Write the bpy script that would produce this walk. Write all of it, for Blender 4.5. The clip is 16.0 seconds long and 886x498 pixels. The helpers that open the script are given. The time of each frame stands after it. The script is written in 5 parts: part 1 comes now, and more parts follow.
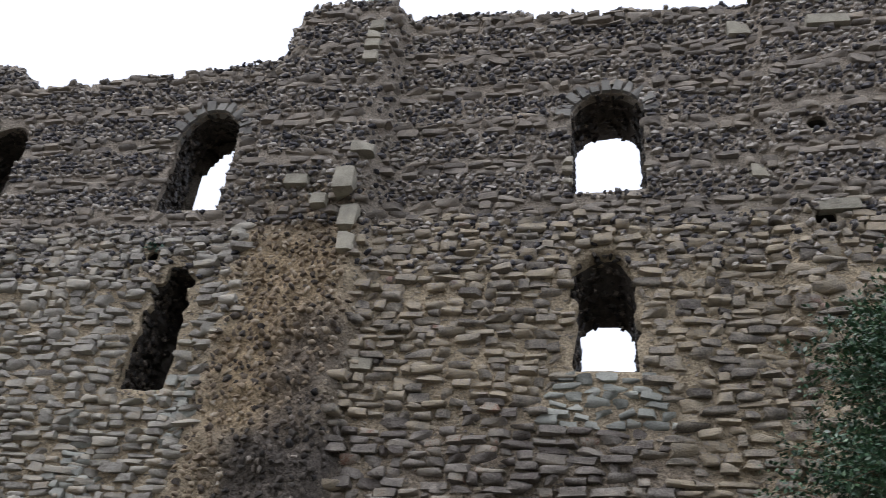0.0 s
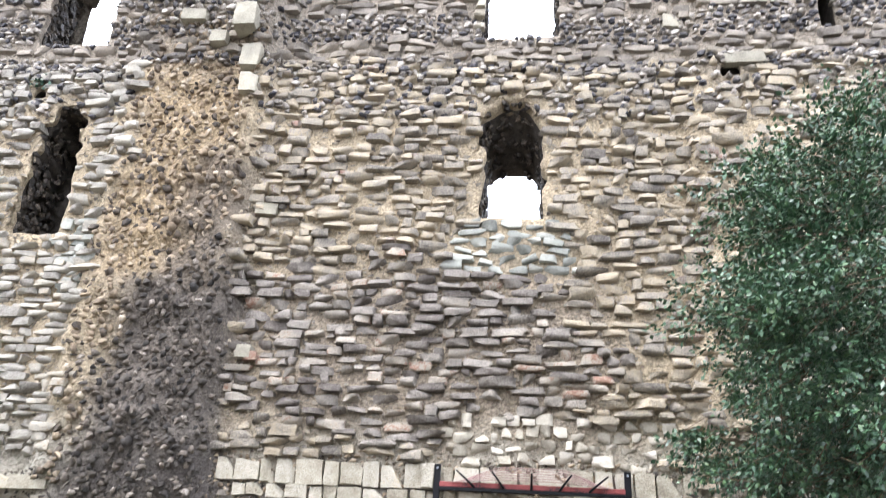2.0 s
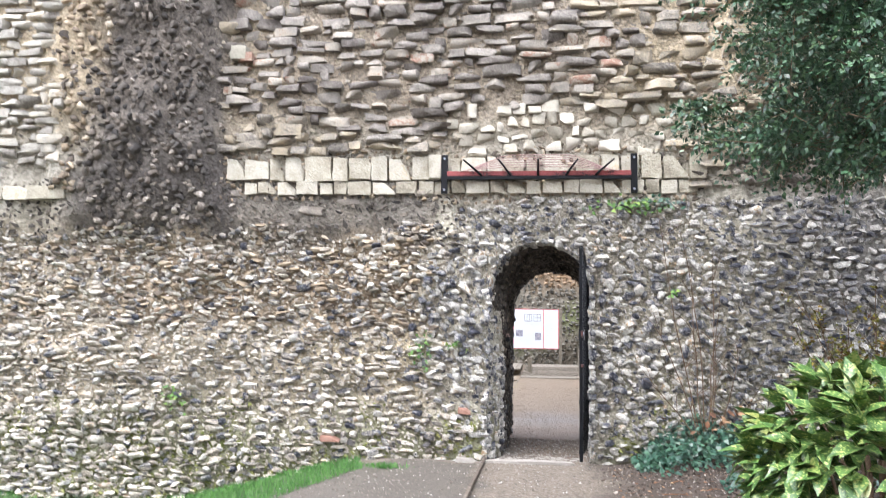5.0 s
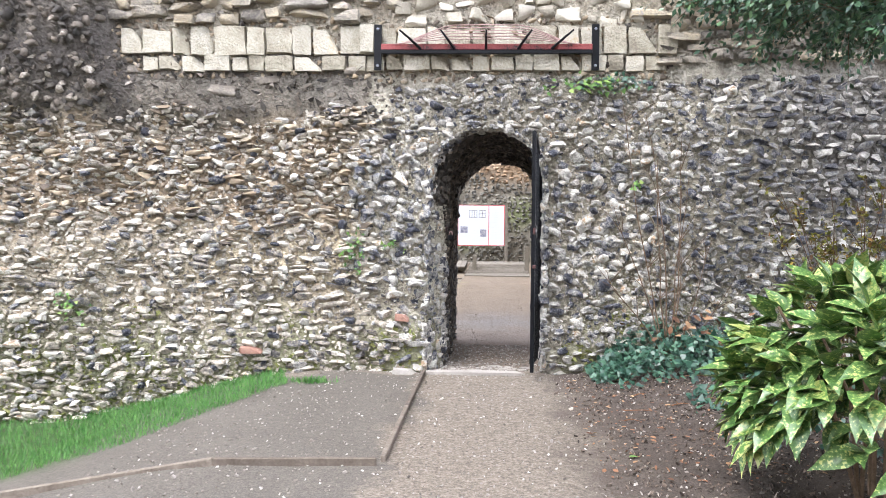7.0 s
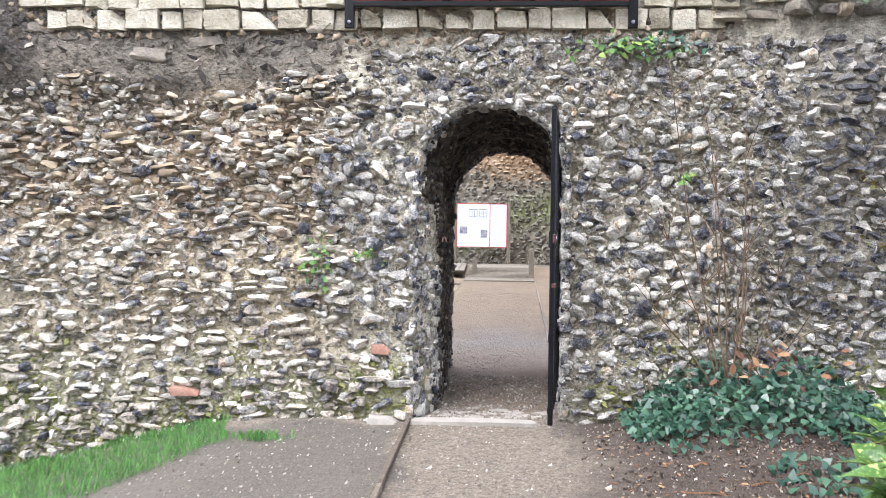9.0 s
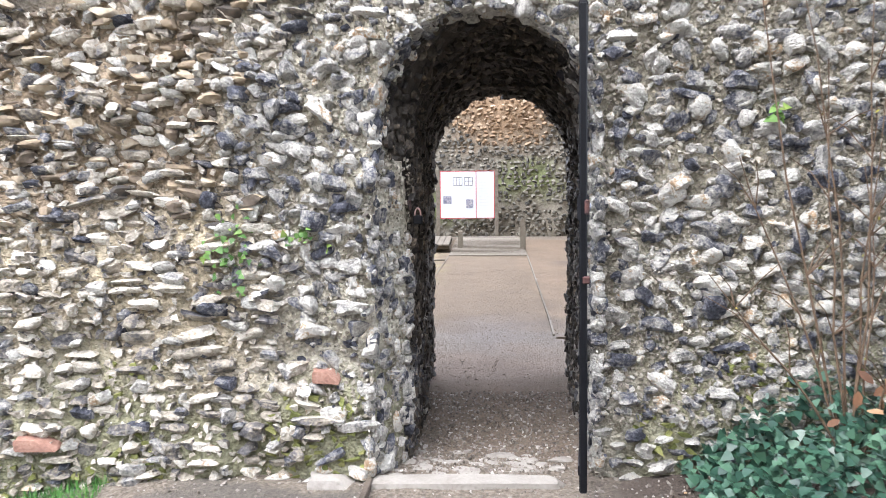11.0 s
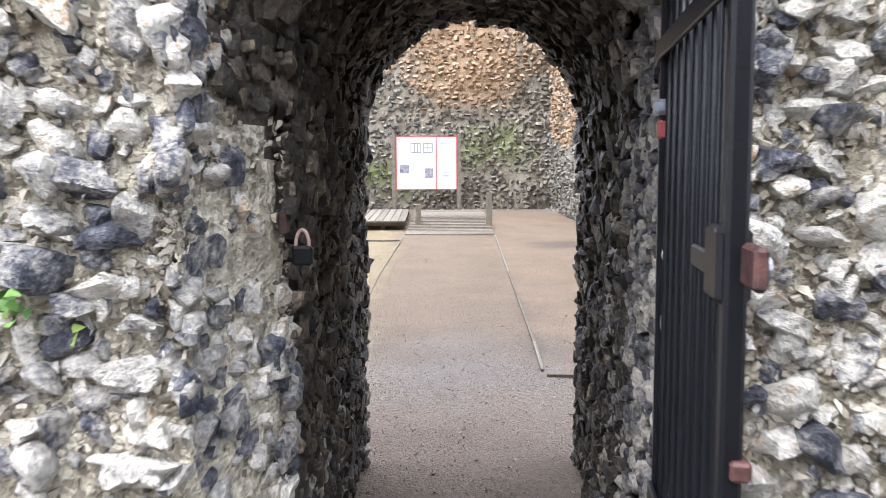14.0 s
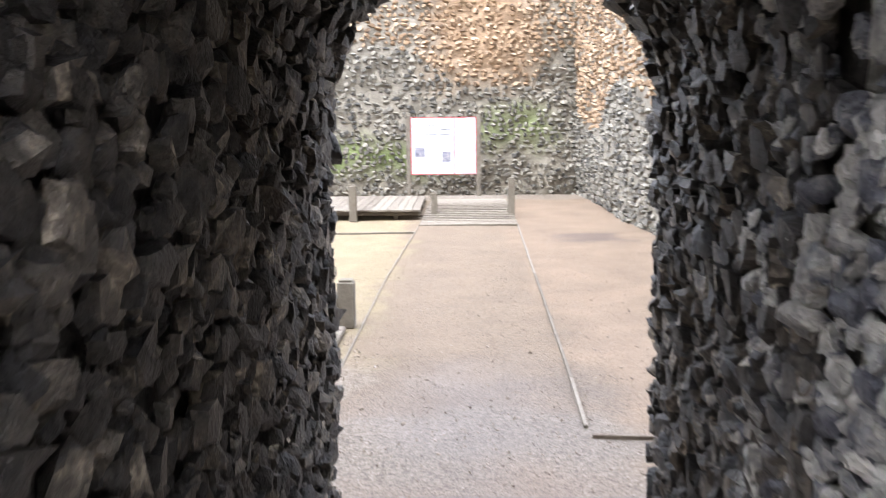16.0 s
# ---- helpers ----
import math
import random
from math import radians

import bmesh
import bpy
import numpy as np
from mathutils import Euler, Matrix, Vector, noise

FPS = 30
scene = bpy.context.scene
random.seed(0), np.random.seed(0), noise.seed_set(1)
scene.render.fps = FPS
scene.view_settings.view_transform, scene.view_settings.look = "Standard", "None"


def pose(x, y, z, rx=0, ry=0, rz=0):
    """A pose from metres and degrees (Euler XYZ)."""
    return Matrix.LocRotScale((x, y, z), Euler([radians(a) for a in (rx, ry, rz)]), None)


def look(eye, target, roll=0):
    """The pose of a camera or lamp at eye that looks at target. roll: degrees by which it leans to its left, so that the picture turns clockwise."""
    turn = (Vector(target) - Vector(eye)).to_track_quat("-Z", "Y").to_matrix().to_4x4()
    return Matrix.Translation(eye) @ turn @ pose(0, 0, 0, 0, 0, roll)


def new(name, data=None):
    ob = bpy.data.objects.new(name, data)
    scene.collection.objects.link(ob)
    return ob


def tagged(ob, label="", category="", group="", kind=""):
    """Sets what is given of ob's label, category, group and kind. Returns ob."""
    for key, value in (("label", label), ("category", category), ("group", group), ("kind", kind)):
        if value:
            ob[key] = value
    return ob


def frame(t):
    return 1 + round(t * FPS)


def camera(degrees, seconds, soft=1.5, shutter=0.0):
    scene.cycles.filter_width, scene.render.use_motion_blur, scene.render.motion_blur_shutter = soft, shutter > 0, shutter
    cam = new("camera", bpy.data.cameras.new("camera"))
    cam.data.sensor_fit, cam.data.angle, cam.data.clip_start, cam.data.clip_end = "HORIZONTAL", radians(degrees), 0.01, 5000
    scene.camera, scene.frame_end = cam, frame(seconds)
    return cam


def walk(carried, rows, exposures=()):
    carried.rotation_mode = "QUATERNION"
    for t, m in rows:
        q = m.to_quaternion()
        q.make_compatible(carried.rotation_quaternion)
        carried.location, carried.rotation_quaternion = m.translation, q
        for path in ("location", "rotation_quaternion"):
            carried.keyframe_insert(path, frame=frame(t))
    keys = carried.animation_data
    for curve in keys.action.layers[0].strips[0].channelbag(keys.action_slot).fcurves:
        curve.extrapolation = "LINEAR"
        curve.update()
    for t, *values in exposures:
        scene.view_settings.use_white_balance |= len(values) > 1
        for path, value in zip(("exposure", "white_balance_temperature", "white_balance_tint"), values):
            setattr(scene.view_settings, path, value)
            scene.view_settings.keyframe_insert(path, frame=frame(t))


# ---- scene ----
cam = camera(55.8, 16.0, soft=0.8, shutter=0.4)
PATH = [
    (0, (-0.033, -8.784, 1.433), (-0.438, -7.189, 2.571), 6.9),
    (0.5, (-0.011, -8.772, 1.445), (-0.284, -7.162, 2.599), 5.8),
    (1, (0.012, -8.748, 1.446), (-0.151, -7.086, 2.547), 4.6),
    (1.5, (0.012, -8.706, 1.411), (-0.148, -6.974, 2.398), 4.2),
    (2, (-0.002, -8.679, 1.379), (-0.198, -6.882, 2.235), 3.7),
    (2.5, (0.001, -8.657, 1.337), (-0.223, -6.815, 2.085), 2.9),
    (3, (0.012, -8.652, 1.3), (-0.212, -6.77, 1.939), 1.9),
    (3.5, (0.03, -8.637, 1.257), (-0.189, -6.723, 1.793), 1.2),
    (4, (0.039, -8.606, 1.22), (-0.182, -6.666, 1.652), 1.0),
    (4.5, (0.054, -8.556, 1.198), (-0.176, -6.596, 1.526), 0.6),
    (5, (0.108, -8.441, 1.194), (-0.119, -6.465, 1.404), 0.9),
    (5.2, (0.135, -8.381, 1.198), (-0.072, -6.399, 1.372), 1.2),
    (7.3, (0.07, -7.202, 1.21), (0.011, -5.203, 1.17), 0.7),
    (7.5, (0.054, -7.042, 1.205), (0.021, -5.042, 1.191), 0.7),
    (8, (0.024, -6.614, 1.238), (0.015, -4.615, 1.198), -0.8),
    (8.5, (0.066, -6.15, 1.258), (-0.056, -4.154, 1.231), 0.2),
    (9, (0.071, -5.728, 1.271), (-0.024, -3.73, 1.233), 0.7),
    (9.2, (0.035, -5.55, 1.287), (-0.028, -3.551, 1.254), 0.0),
    (11.3, (0.043, -3.605, 1.26), (-0.02, -1.609, 1.147), -0.6),
    (11.5, (0.063, -3.444, 1.285), (-0.03, -1.449, 1.17), 0.1),
    (12, (0.072, -3.088, 1.306), (0.015, -1.094, 1.174), 1.1),
    (12.5, (0.043, -2.723, 1.328), (0.107, -0.727, 1.209), -0.4),
    (13, (0.077, -2.34, 1.335), (0.05, -0.345, 1.196), -0.2),
    (13.5, (0.099, -1.993, 1.361), (0.059, 0.0, 1.197), 0.8),
    (14, (0.078, -1.624, 1.379), (0.112, 0.367, 1.187), -0.2),
    (14.5, (0.114, -1.277, 1.367), (0.098, 0.713, 1.166), -0.9),
    (15, (0.141, -0.945, 1.394), (0.135, 1.034, 1.109), 0.6),
    (15.5, (0.116, -0.639, 1.418), (0.232, 1.337, 1.133), -0.3),
    (16, (0.146, -0.307, 1.451), (0.13, 1.678, 1.212), -0.6),
]
walk(cam, [(t, look(eye, target, roll)) for t, eye, target, roll in PATH], exposures=[(0, -0.9), (0.6, -0.9), (1.0, -0.4), (1.5, 0.6), (2.0, 0.95), (2.5, 0.92), (3.5, 1.05), (5.0, 1.15), (9.0, 1.15), (12.5, 1.2), (14.0, 1.3), (15.0, 1.5), (16.0, 1.7)])

# ---- light ----
world = bpy.data.worlds.new("overcast_sky")
scene.world = world
world.use_nodes = True
wn, wl = world.node_tree.nodes, world.node_tree.links
wn.clear()
w_out = wn.new("ShaderNodeOutputWorld")
w_bg = wn.new("ShaderNodeBackground")
w_sky = wn.new("ShaderNodeTexSky")
w_sky.sky_type = "NISHITA"
w_sky.sun_disc = False
w_sky.sun_elevation = radians(48)
w_sky.sun_rotation = radians(200)
w_sky.air_density, w_sky.dust_density, w_sky.ozone_density = 1.0, 6.0, 0.5
w_mix = wn.new("ShaderNodeMix")
w_mix.data_type = "RGBA"
w_mix.inputs[0].default_value = 0.8
w_mix.inputs[7].default_value = (17.0, 18.0, 21.2, 1)
wl.new(w_sky.outputs[0], w_mix.inputs[6])
wl.new(w_mix.outputs[2], w_bg.inputs[0])
w_bg.inputs[1].default_value = 0.15
wl.new(w_bg.outputs[0], w_out.inputs[0])

sun_data = bpy.data.lights.new("sun", "SUN")
sun_data.energy, sun_data.angle, sun_data.color = 1.8, radians(30), (1.0, 0.985, 0.975)
sun = new("sun", sun_data)
sun.matrix_world = look((-4, -4, 12), (0, 0, 0))


# ---- materials ----
def mat(name, ramp, scale=8.0, rough=0.9, bump=0.3, bump_scale=40.0, island=0.0, object_random=0.0, metal=0.0, spec=0.3, fine=0.35, contrast=1.0, broad=0.0, relief=0.02):
    """A procedural surface: a colour ramp driven by two scales of noise, with piece-to-piece variation and fine relief."""
    m = bpy.data.materials.new(name)
    m.use_nodes = True
    n, l = m.node_tree.nodes, m.node_tree.links
    b = n["Principled BSDF"]
    geo = n.new("ShaderNodeNewGeometry")
    n1 = n.new("ShaderNodeTexNoise"); n1.inputs["Scale"].default_value = scale; n1.inputs["Detail"].default_value = 8; n1.inputs["Roughness"].default_value = 0.6
    n2 = n.new("ShaderNodeTexNoise"); n2.inputs["Scale"].default_value = bump_scale; n2.inputs["Detail"].default_value = 4
    l.new(geo.outputs["Position"], n1.inputs["Vector"]); l.new(geo.outputs["Position"], n2.inputs["Vector"])
    mx = n.new("ShaderNodeMath"); mx.operation = "MULTIPLY_ADD"
    l.new(n2.outputs[0], mx.inputs[0]); mx.inputs[1].default_value = fine
    sc = n.new("ShaderNodeMath"); sc.operation = "MULTIPLY"; sc.inputs[1].default_value = 1.0 - fine
    l.new(n1.outputs[0], sc.inputs[0]); l.new(sc.outputs[0], mx.inputs[2])
    fac = mx.outputs[0]
    if contrast != 1.0:
        ct = n.new("ShaderNodeMath"); ct.operation = "MULTIPLY_ADD"; ct.inputs[1].default_value = contrast; ct.inputs[2].default_value = 0.5 - 0.5 * contrast
        l.new(fac, ct.inputs[0]); fac = ct.outputs[0]
    if broad:
        n3 = n.new("ShaderNodeTexNoise"); n3.inputs["Scale"].default_value = 0.55; n3.inputs["Detail"].default_value = 3
        l.new(geo.outputs["Position"], n3.inputs["Vector"])
        b3 = n.new("ShaderNodeMath"); b3.operation = "MULTIPLY_ADD"; b3.inputs[1].default_value = broad; b3.inputs[2].default_value = -broad / 2
        l.new(n3.outputs[0], b3.inputs[0])
        b4 = n.new("ShaderNodeMath"); b4.operation = "ADD"
        l.new(fac, b4.inputs[0]); l.new(b3.outputs[0], b4.inputs[1]); fac = b4.outputs[0]
    if island or object_random:
        src = geo.outputs["Random Per Island"]
        if object_random:
            oi = n.new("ShaderNodeObjectInfo"); src = oi.outputs["Random"]
        amt = island or object_random
        sub = n.new("ShaderNodeMath"); sub.operation = "MULTIPLY_ADD"; sub.inputs[1].default_value = amt; sub.inputs[2].default_value = -amt / 2
        l.new(src, sub.inputs[0])
        ad = n.new("ShaderNodeMath"); ad.operation = "ADD"
        l.new(fac, ad.inputs[0]); l.new(sub.outputs[0], ad.inputs[1]); fac = ad.outputs[0]
    cr = n.new("ShaderNodeValToRGB")
    els = cr.color_ramp.elements
    while len(els) < len(ramp):
        els.new(0.5)
    for e, (p, c) in zip(els, ramp):
        e.position, e.color = p, (*c, 1)
    l.new(fac, cr.inputs[0]); l.new(cr.outputs[0], b.inputs["Base Color"])
    b.inputs["Roughness"].default_value = rough
    b.inputs["Metallic"].default_value = metal
    b.inputs["Specular IOR Level"].default_value = spec
    if bump:
        bp = n.new("ShaderNodeBump"); bp.inputs["Strength"].default_value = bump; bp.inputs["Distance"].default_value = relief
        n4 = n.new("ShaderNodeTexNoise"); n4.inputs["Scale"].default_value = bump_scale * 3.7; n4.inputs["Detail"].default_value = 3
        l.new(geo.outputs["Position"], n4.inputs["Vector"])
        hs = n.new("ShaderNodeMath"); hs.operation = "MULTIPLY_ADD"; hs.inputs[1].default_value = 0.35
        l.new(n4.outputs[0], hs.inputs[0]); l.new(n2.outputs[0], hs.inputs[2])
        l.new(hs.outputs[0], bp.inputs["Height"]); l.new(bp.outputs[0], b.inputs["Normal"])
    return m


def mesh_object(name, verts, faces, material, parent=None, smooth=False):
    me = bpy.data.meshes.new(name)
    me.from_pydata([tuple(v) for v in verts], [], [tuple(f) for f in faces])
    if material:
        me.materials.append(material)
    if smooth:
        me.shade_smooth()
    ob = new(name, me)
    if parent:
        ob.parent = parent
    return ob


def part(name, bm, material, parent=None, label="", smooth=False):
    """Links a bmesh as one mesh object under a thing or a part."""
    me = bpy.data.meshes.new(name)
    bm.normal_update()
    bm.to_mesh(me)
    bm.free()
    me.materials.append(material)
    if smooth:
        me.shade_smooth()
    ob = new(name, me)
    if parent:
        ob.parent = parent
    if label:
        ob["label"] = label
    return ob


def box(sx, sy, sz, at=(0, 0, 0), bevel=0.0, rot=None):
    bm = bmesh.new()
    bmesh.ops.create_cube(bm, size=1)
    bmesh.ops.scale(bm, vec=(sx, sy, sz), verts=bm.verts)
    if bevel:
        bmesh.ops.bevel(bm, geom=bm.edges[:], offset=bevel, segments=1, affect="EDGES")
    m = Matrix.Translation(at) @ (rot if rot else Matrix())
    bmesh.ops.transform(bm, matrix=m, verts=bm.verts)
    return bm


def rod(points, radius, sides=6, taper=1.0):
    """A tube along a line of points."""
    bm = bmesh.new()
    rings = []
    pts = [Vector(p) for p in points]
    for i, p in enumerate(pts):
        d = (pts[min(i + 1, len(pts) - 1)] - pts[max(i - 1, 0)]).normalized()
        a = d.orthogonal().normalized() if i == 0 else (a - d * a.dot(d)).normalized()
        b = d.cross(a)
        r = radius * (1 + (taper - 1) * i / max(1, len(pts) - 1))
        rings.append([bm.verts.new(p + (a * math.cos(k * math.tau / sides) + b * math.sin(k * math.tau / sides)) * r) for k in range(sides)])
    for r0, r1 in zip(rings, rings[1:]):
        for k in range(sides):
            bm.faces.new((r0[k], r0[(k + 1) % sides], r1[(k + 1) % sides], r1[k]))
    bm.faces.new(rings[0][::-1]); bm.faces.new(rings[-1])
    return bm


def empty(name, at=(0, 0, 0), rz=0.0):
    ob = new(name)
    ob.matrix_world = pose(*at, 0, 0, rz)
    return ob


def vnoise(p, scale, seed=0.0):
    return noise.noise(Vector((p[0] * scale + seed, p[1] * scale + seed * 1.7, p[2] * scale)))


# ---- shape of the place ----
def smooth(a, b, v):
    t = min(1.0, max(0.0, (v - a) / (b - a)))
    return t * t * (3 - 2 * t)


def ground_z(x, y):
    """Height of the ground: it falls gently away from the wall, and more to the west of the path."""
    if y > 0:
        return 0.012 * y + 0.10 * smooth(12, 18, y)
    z = 0.03 * y
    west = smooth(-1.2, -4.0, x)
    z -= 0.5 * west * smooth(-7, -0.5, y) ** 0.5
    z += 0.12 * smooth(0.7, 1.8, x) * smooth(-3.0, -0.6, y)
    return z


def wall_top(x):
    xs = (-13, -10.95, -10.4, -9.9, -9.5, -8.7, -7.35, -6.35, -5.7, -5.02, -4.9, -4.78, -4.2, -3.6, -2.4, -0.8, 1.4, 2.6, 9)
    zs = (12.1, 12.05, 11.85, 11.4, 11.35, 11.35, 11.4, 11.5, 11.6, 11.75, 12.1, 12.32, 12.32, 12.3, 12.4, 12.2, 12.1, 12.15, 11.9)
    return float(np.interp(x, xs, zs)) + 0.09 * vnoise((x, 0, 0), 2.3) + 0.05 * vnoise((x, 0, 0), 8, 3)


def front_y(x, z):
    """The outer face of the great wall, with its pilaster, scar and buttress."""
    y = 0.0
    p = smooth(-5.35, -4.95, x) * smooth(-3.15, -3.5, x)
    y -= p * (0.10 + 0.22 * smooth(8.2, 9.0, z) + 0.16 * smooth(2.2, 3.0, z))
    y -= 0.22 * smooth(1.85, 2.15, x + 0.1 * math.sin(z * 2)) * smooth(3.0, 3.6, z)
    y -= 0.10 * smooth(2.6, 2.2, z) * smooth(1.2, 2.2, x)
    y -= 0.07 * smooth(0.7, 0.0, z)
    y += 0.10 * smooth(-1.0, -2.2, x) * smooth(0.9, 1.5, z) * smooth(2.4, 2.1, z)
    y -= p * smooth(8.6, 8.0, z) * (0.09 * vnoise((x, 0, z), 2.2, 15) + 0.06 * vnoise((x, 0, z), 5.5, 16))
    hollow = vnoise((x, 0, z * 1.7), 1.6, 33)
    y += 0.10 * max(0.0, hollow - 0.12) * smooth(2.9, 2.5, z) * smooth(1.0, -0.6, x)
    y += 0.05 * vnoise((x, 0, z), 0.9) + 0.035 * vnoise((x, 0, z), 3.1, 5) + 0.02 * vnoise((x, 0, z), 9, 8)
    return y


def thickness(z):
    return 2.25 - 1.2 * smooth(4.2, 4.9, z)


class Opening:
    """An opening with a flat sill and a round or ragged head. shift gives the far end's outline; early: the west jamb is splayed at the mouth."""

    def __init__(self, x0, x1, z0, spring, top, lean=0.0, ragged=0.0, shift=(0.0, 0.0), early=False, depth=None):
        self.x0, self.x1, self.z0, self.spring, self.top = x0, x1, z0, spring, top
        self.lean, self.ragged, self.shift, self.early, self.depth = lean, ragged, shift, early, depth

    def carried(self, x, z, s):
        """The outline point (x, z) at the share s of the depth."""
        west = self.early and x < (self.x0 + self.x1) / 2
        aside = 0.15 * smooth(0, 0.13, s) + 0.03 * s if west else self.shift[0] * s
        return x + aside, z + self.shift[1] * s * smooth(0.2, 1.0, (z - self.z0) / (self.top - self.z0))

    def d(self, x, z):
        x = x - self.lean * (z - self.z0)
        x += self.ragged * vnoise((x, 0, z), 4.0, 11) * smooth(0.0, 0.6, (z - self.z0) / (self.top - self.z0))
        c, r = (self.x0 + self.x1) / 2, (self.x1 - self.x0) / 2
        if z > self.spring:
            h = self.top - self.spring
            return (math.hypot((x - c) / r, (z - self.spring) / h) - 1) * min(r, h)
        return max(abs(x - c) - r, self.z0 - z)


DOOR = Opening(-0.42, 0.62, -0.4, 1.66, 2.17, lean=0.01, ragged=0.015, shift=(0.15, -0.12), early=True)
WINDOW_HIGH = Opening(-0.63, 0.39, 8.57, 9.95, 10.42, ragged=0.03, shift=(0.0, 0.06))
WINDOW_LOW = Opening(-0.56, 0.20, 5.92, 7.2, 7.62, ragged=0.17, shift=(0.02, -0.52))
WINDOW_WEST = Opening(-6.72, -5.72, 8.5, 9.9, 10.45, ragged=0.04, shift=(-0.3, 0.35))
WINDOW_FAR = Opening(-10.3, -9.5, 8.75, 9.9, 10.45, ragged=0.04, shift=(-0.5, 0))
NICHE_WEST = Opening(-6.30, -5.66, 5.62, 6.9, 7.5, ragged=0.13, depth=0.8)
HOLE_A = Opening(2.45, 2.68, 9.35, 9.45, 9.55, ragged=0.05, depth=0.5)
HOLE_B = Opening(2.32, 2.55, 7.8, 7.88, 7.98, ragged=0.05, depth=0.5)
SLIT = Opening(3.58, 3.78, 8.55, 9.25, 9.3, depth=0.7)
HOLE_C = Opening(-6.55, -6.38, 7.62, 7.7, 7.78, ragged=0.04, depth=0.4)
OPENINGS = (DOOR, WINDOW_HIGH, WINDOW_LOW, WINDOW_WEST, WINDOW_FAR, NICHE_WEST, HOLE_A, HOLE_B, SLIT, HOLE_C)


def nearest_opening(x, z):
    return min(((o.d(x, z), i) for i, o in enumerate(OPENINGS)
                if o.x0 - 0.6 < x < o.x1 + 0.6 and o.z0 - 0.6 < z < o.top + 0.6), default=(9.0, -1))


SLICES = (0.0, 0.03, 0.06, 0.1, 0.15, 0.4, 0.7, 1.0)


def build_great_wall(x0, x1, z0, cell, material, inner):
    nx, nz = int((x1 - x0) / cell), int((13.2 - z0) / cell)
    solid = np.zeros((nx, nz), bool)
    for i in range(nx):
        xc = x0 + (i + 0.5) * cell
        top = wall_top(xc)
        for j in range(nz):
            zc = z0 + (j + 0.5) * cell
            solid[i, j] = zc < top and nearest_opening(xc, zc)[0] > 0
    steps = len(SLICES) - 1
    index, verts, faces, within = {}, [], [], set()

    def vert(i, j, k):
        key = (i, j, k)
        if key in index:
            return index[key]
        x, z = x0 + i * cell, z0 + j * cell
        d, o = nearest_opening(x, z)
        s = SLICES[k]
        depth = thickness(z)
        if o >= 0 and abs(d) < 1.2 * cell:
            op = OPENINGS[o]
            e = 0.01
            gx = (op.d(x + e, z) - op.d(x - e, z)) / (2 * e)
            gz = (op.d(x, z + e) - op.d(x, z - e)) / (2 * e)
            g = math.hypot(gx, gz) or 1
            if g > 0.2:
                x, z = x - d * gx / g / g, z - d * gz / g / g
            x, z = op.carried(x, z, s)
            if k:
                x += 0.05 * smooth(0.08, 0.3, s) * (1 if x > (op.x0 + op.x1) / 2 + op.shift[0] * s else -1)
            if op.depth:
                depth = op.depth
        elif o == 0 and k and d > 0:
            # the body of the wall follows the passage as it drifts sideways
            op, fade = OPENINGS[o], smooth(0.55, 0.08, d)
            moved = op.carried(x, z, s)
            out = 0.05 * smooth(0.08, 0.3, s) * (1 if x > (op.x0 + op.x1) / 2 + op.shift[0] * s else -1)
            x, z = x + (moved[0] + out - x) * fade, z + (moved[1] - z) * fade
        y = front_y(x, z) + (0 if k == 0 else (depth * s))
        index[key] = len(verts)
        verts.append((x, y, z))
        return index[key]

    for i in range(nx):
        for j in range(nz):
            if solid[i, j]:
                faces.append((vert(i, j, 0), vert(i + 1, j, 0), vert(i + 1, j + 1, 0), vert(i, j + 1, 0)))
                faces.append((vert(i, j, steps), vert(i, j + 1, steps), vert(i + 1, j + 1, steps), vert(i + 1, j, steps)))
                for di, dj, a, b in ((-1, 0, (0, 1), (0, 0)), (1, 0, (1, 0), (1, 1)), (0, -1, (0, 0), (1, 0)), (0, 1, (1, 1), (0, 1))):
                    ii, jj = i + di, j + dj
                    if not (0 <= ii < nx and 0 <= jj < nz and solid[ii, jj]):
                        for k in range(steps):
                            # Inner faces get the dark mortar: shade put into the colour, least eastward.
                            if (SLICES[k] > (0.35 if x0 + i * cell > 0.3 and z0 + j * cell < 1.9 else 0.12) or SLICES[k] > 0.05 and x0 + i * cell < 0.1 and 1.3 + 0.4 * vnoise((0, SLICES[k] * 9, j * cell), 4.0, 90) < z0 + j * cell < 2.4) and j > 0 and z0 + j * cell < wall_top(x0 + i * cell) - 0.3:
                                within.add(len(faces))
                            faces.append((vert(i + a[0], j + a[1], k), vert(i + a[0], j + a[1], k + 1), vert(i + b[0], j + b[1], k + 1), vert(i + b[0], j + b[1], k)))
            else:
                # the closed back of holes that do not go through
                zc, xc = z0 + (j + 0.5) * cell, x0 + (i + 0.5) * cell
                d, o = nearest_opening(xc, zc)
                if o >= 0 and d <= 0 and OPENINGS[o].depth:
                    # The back is coloured dark to carry the shade of the recess.
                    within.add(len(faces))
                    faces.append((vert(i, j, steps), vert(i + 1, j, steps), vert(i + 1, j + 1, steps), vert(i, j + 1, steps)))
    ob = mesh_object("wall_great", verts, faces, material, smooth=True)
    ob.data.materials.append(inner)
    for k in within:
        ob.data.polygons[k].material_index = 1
    return tagged(ob, "tall ruined medieval wall of flint and rubble with broken top", "wall", kind="structure")


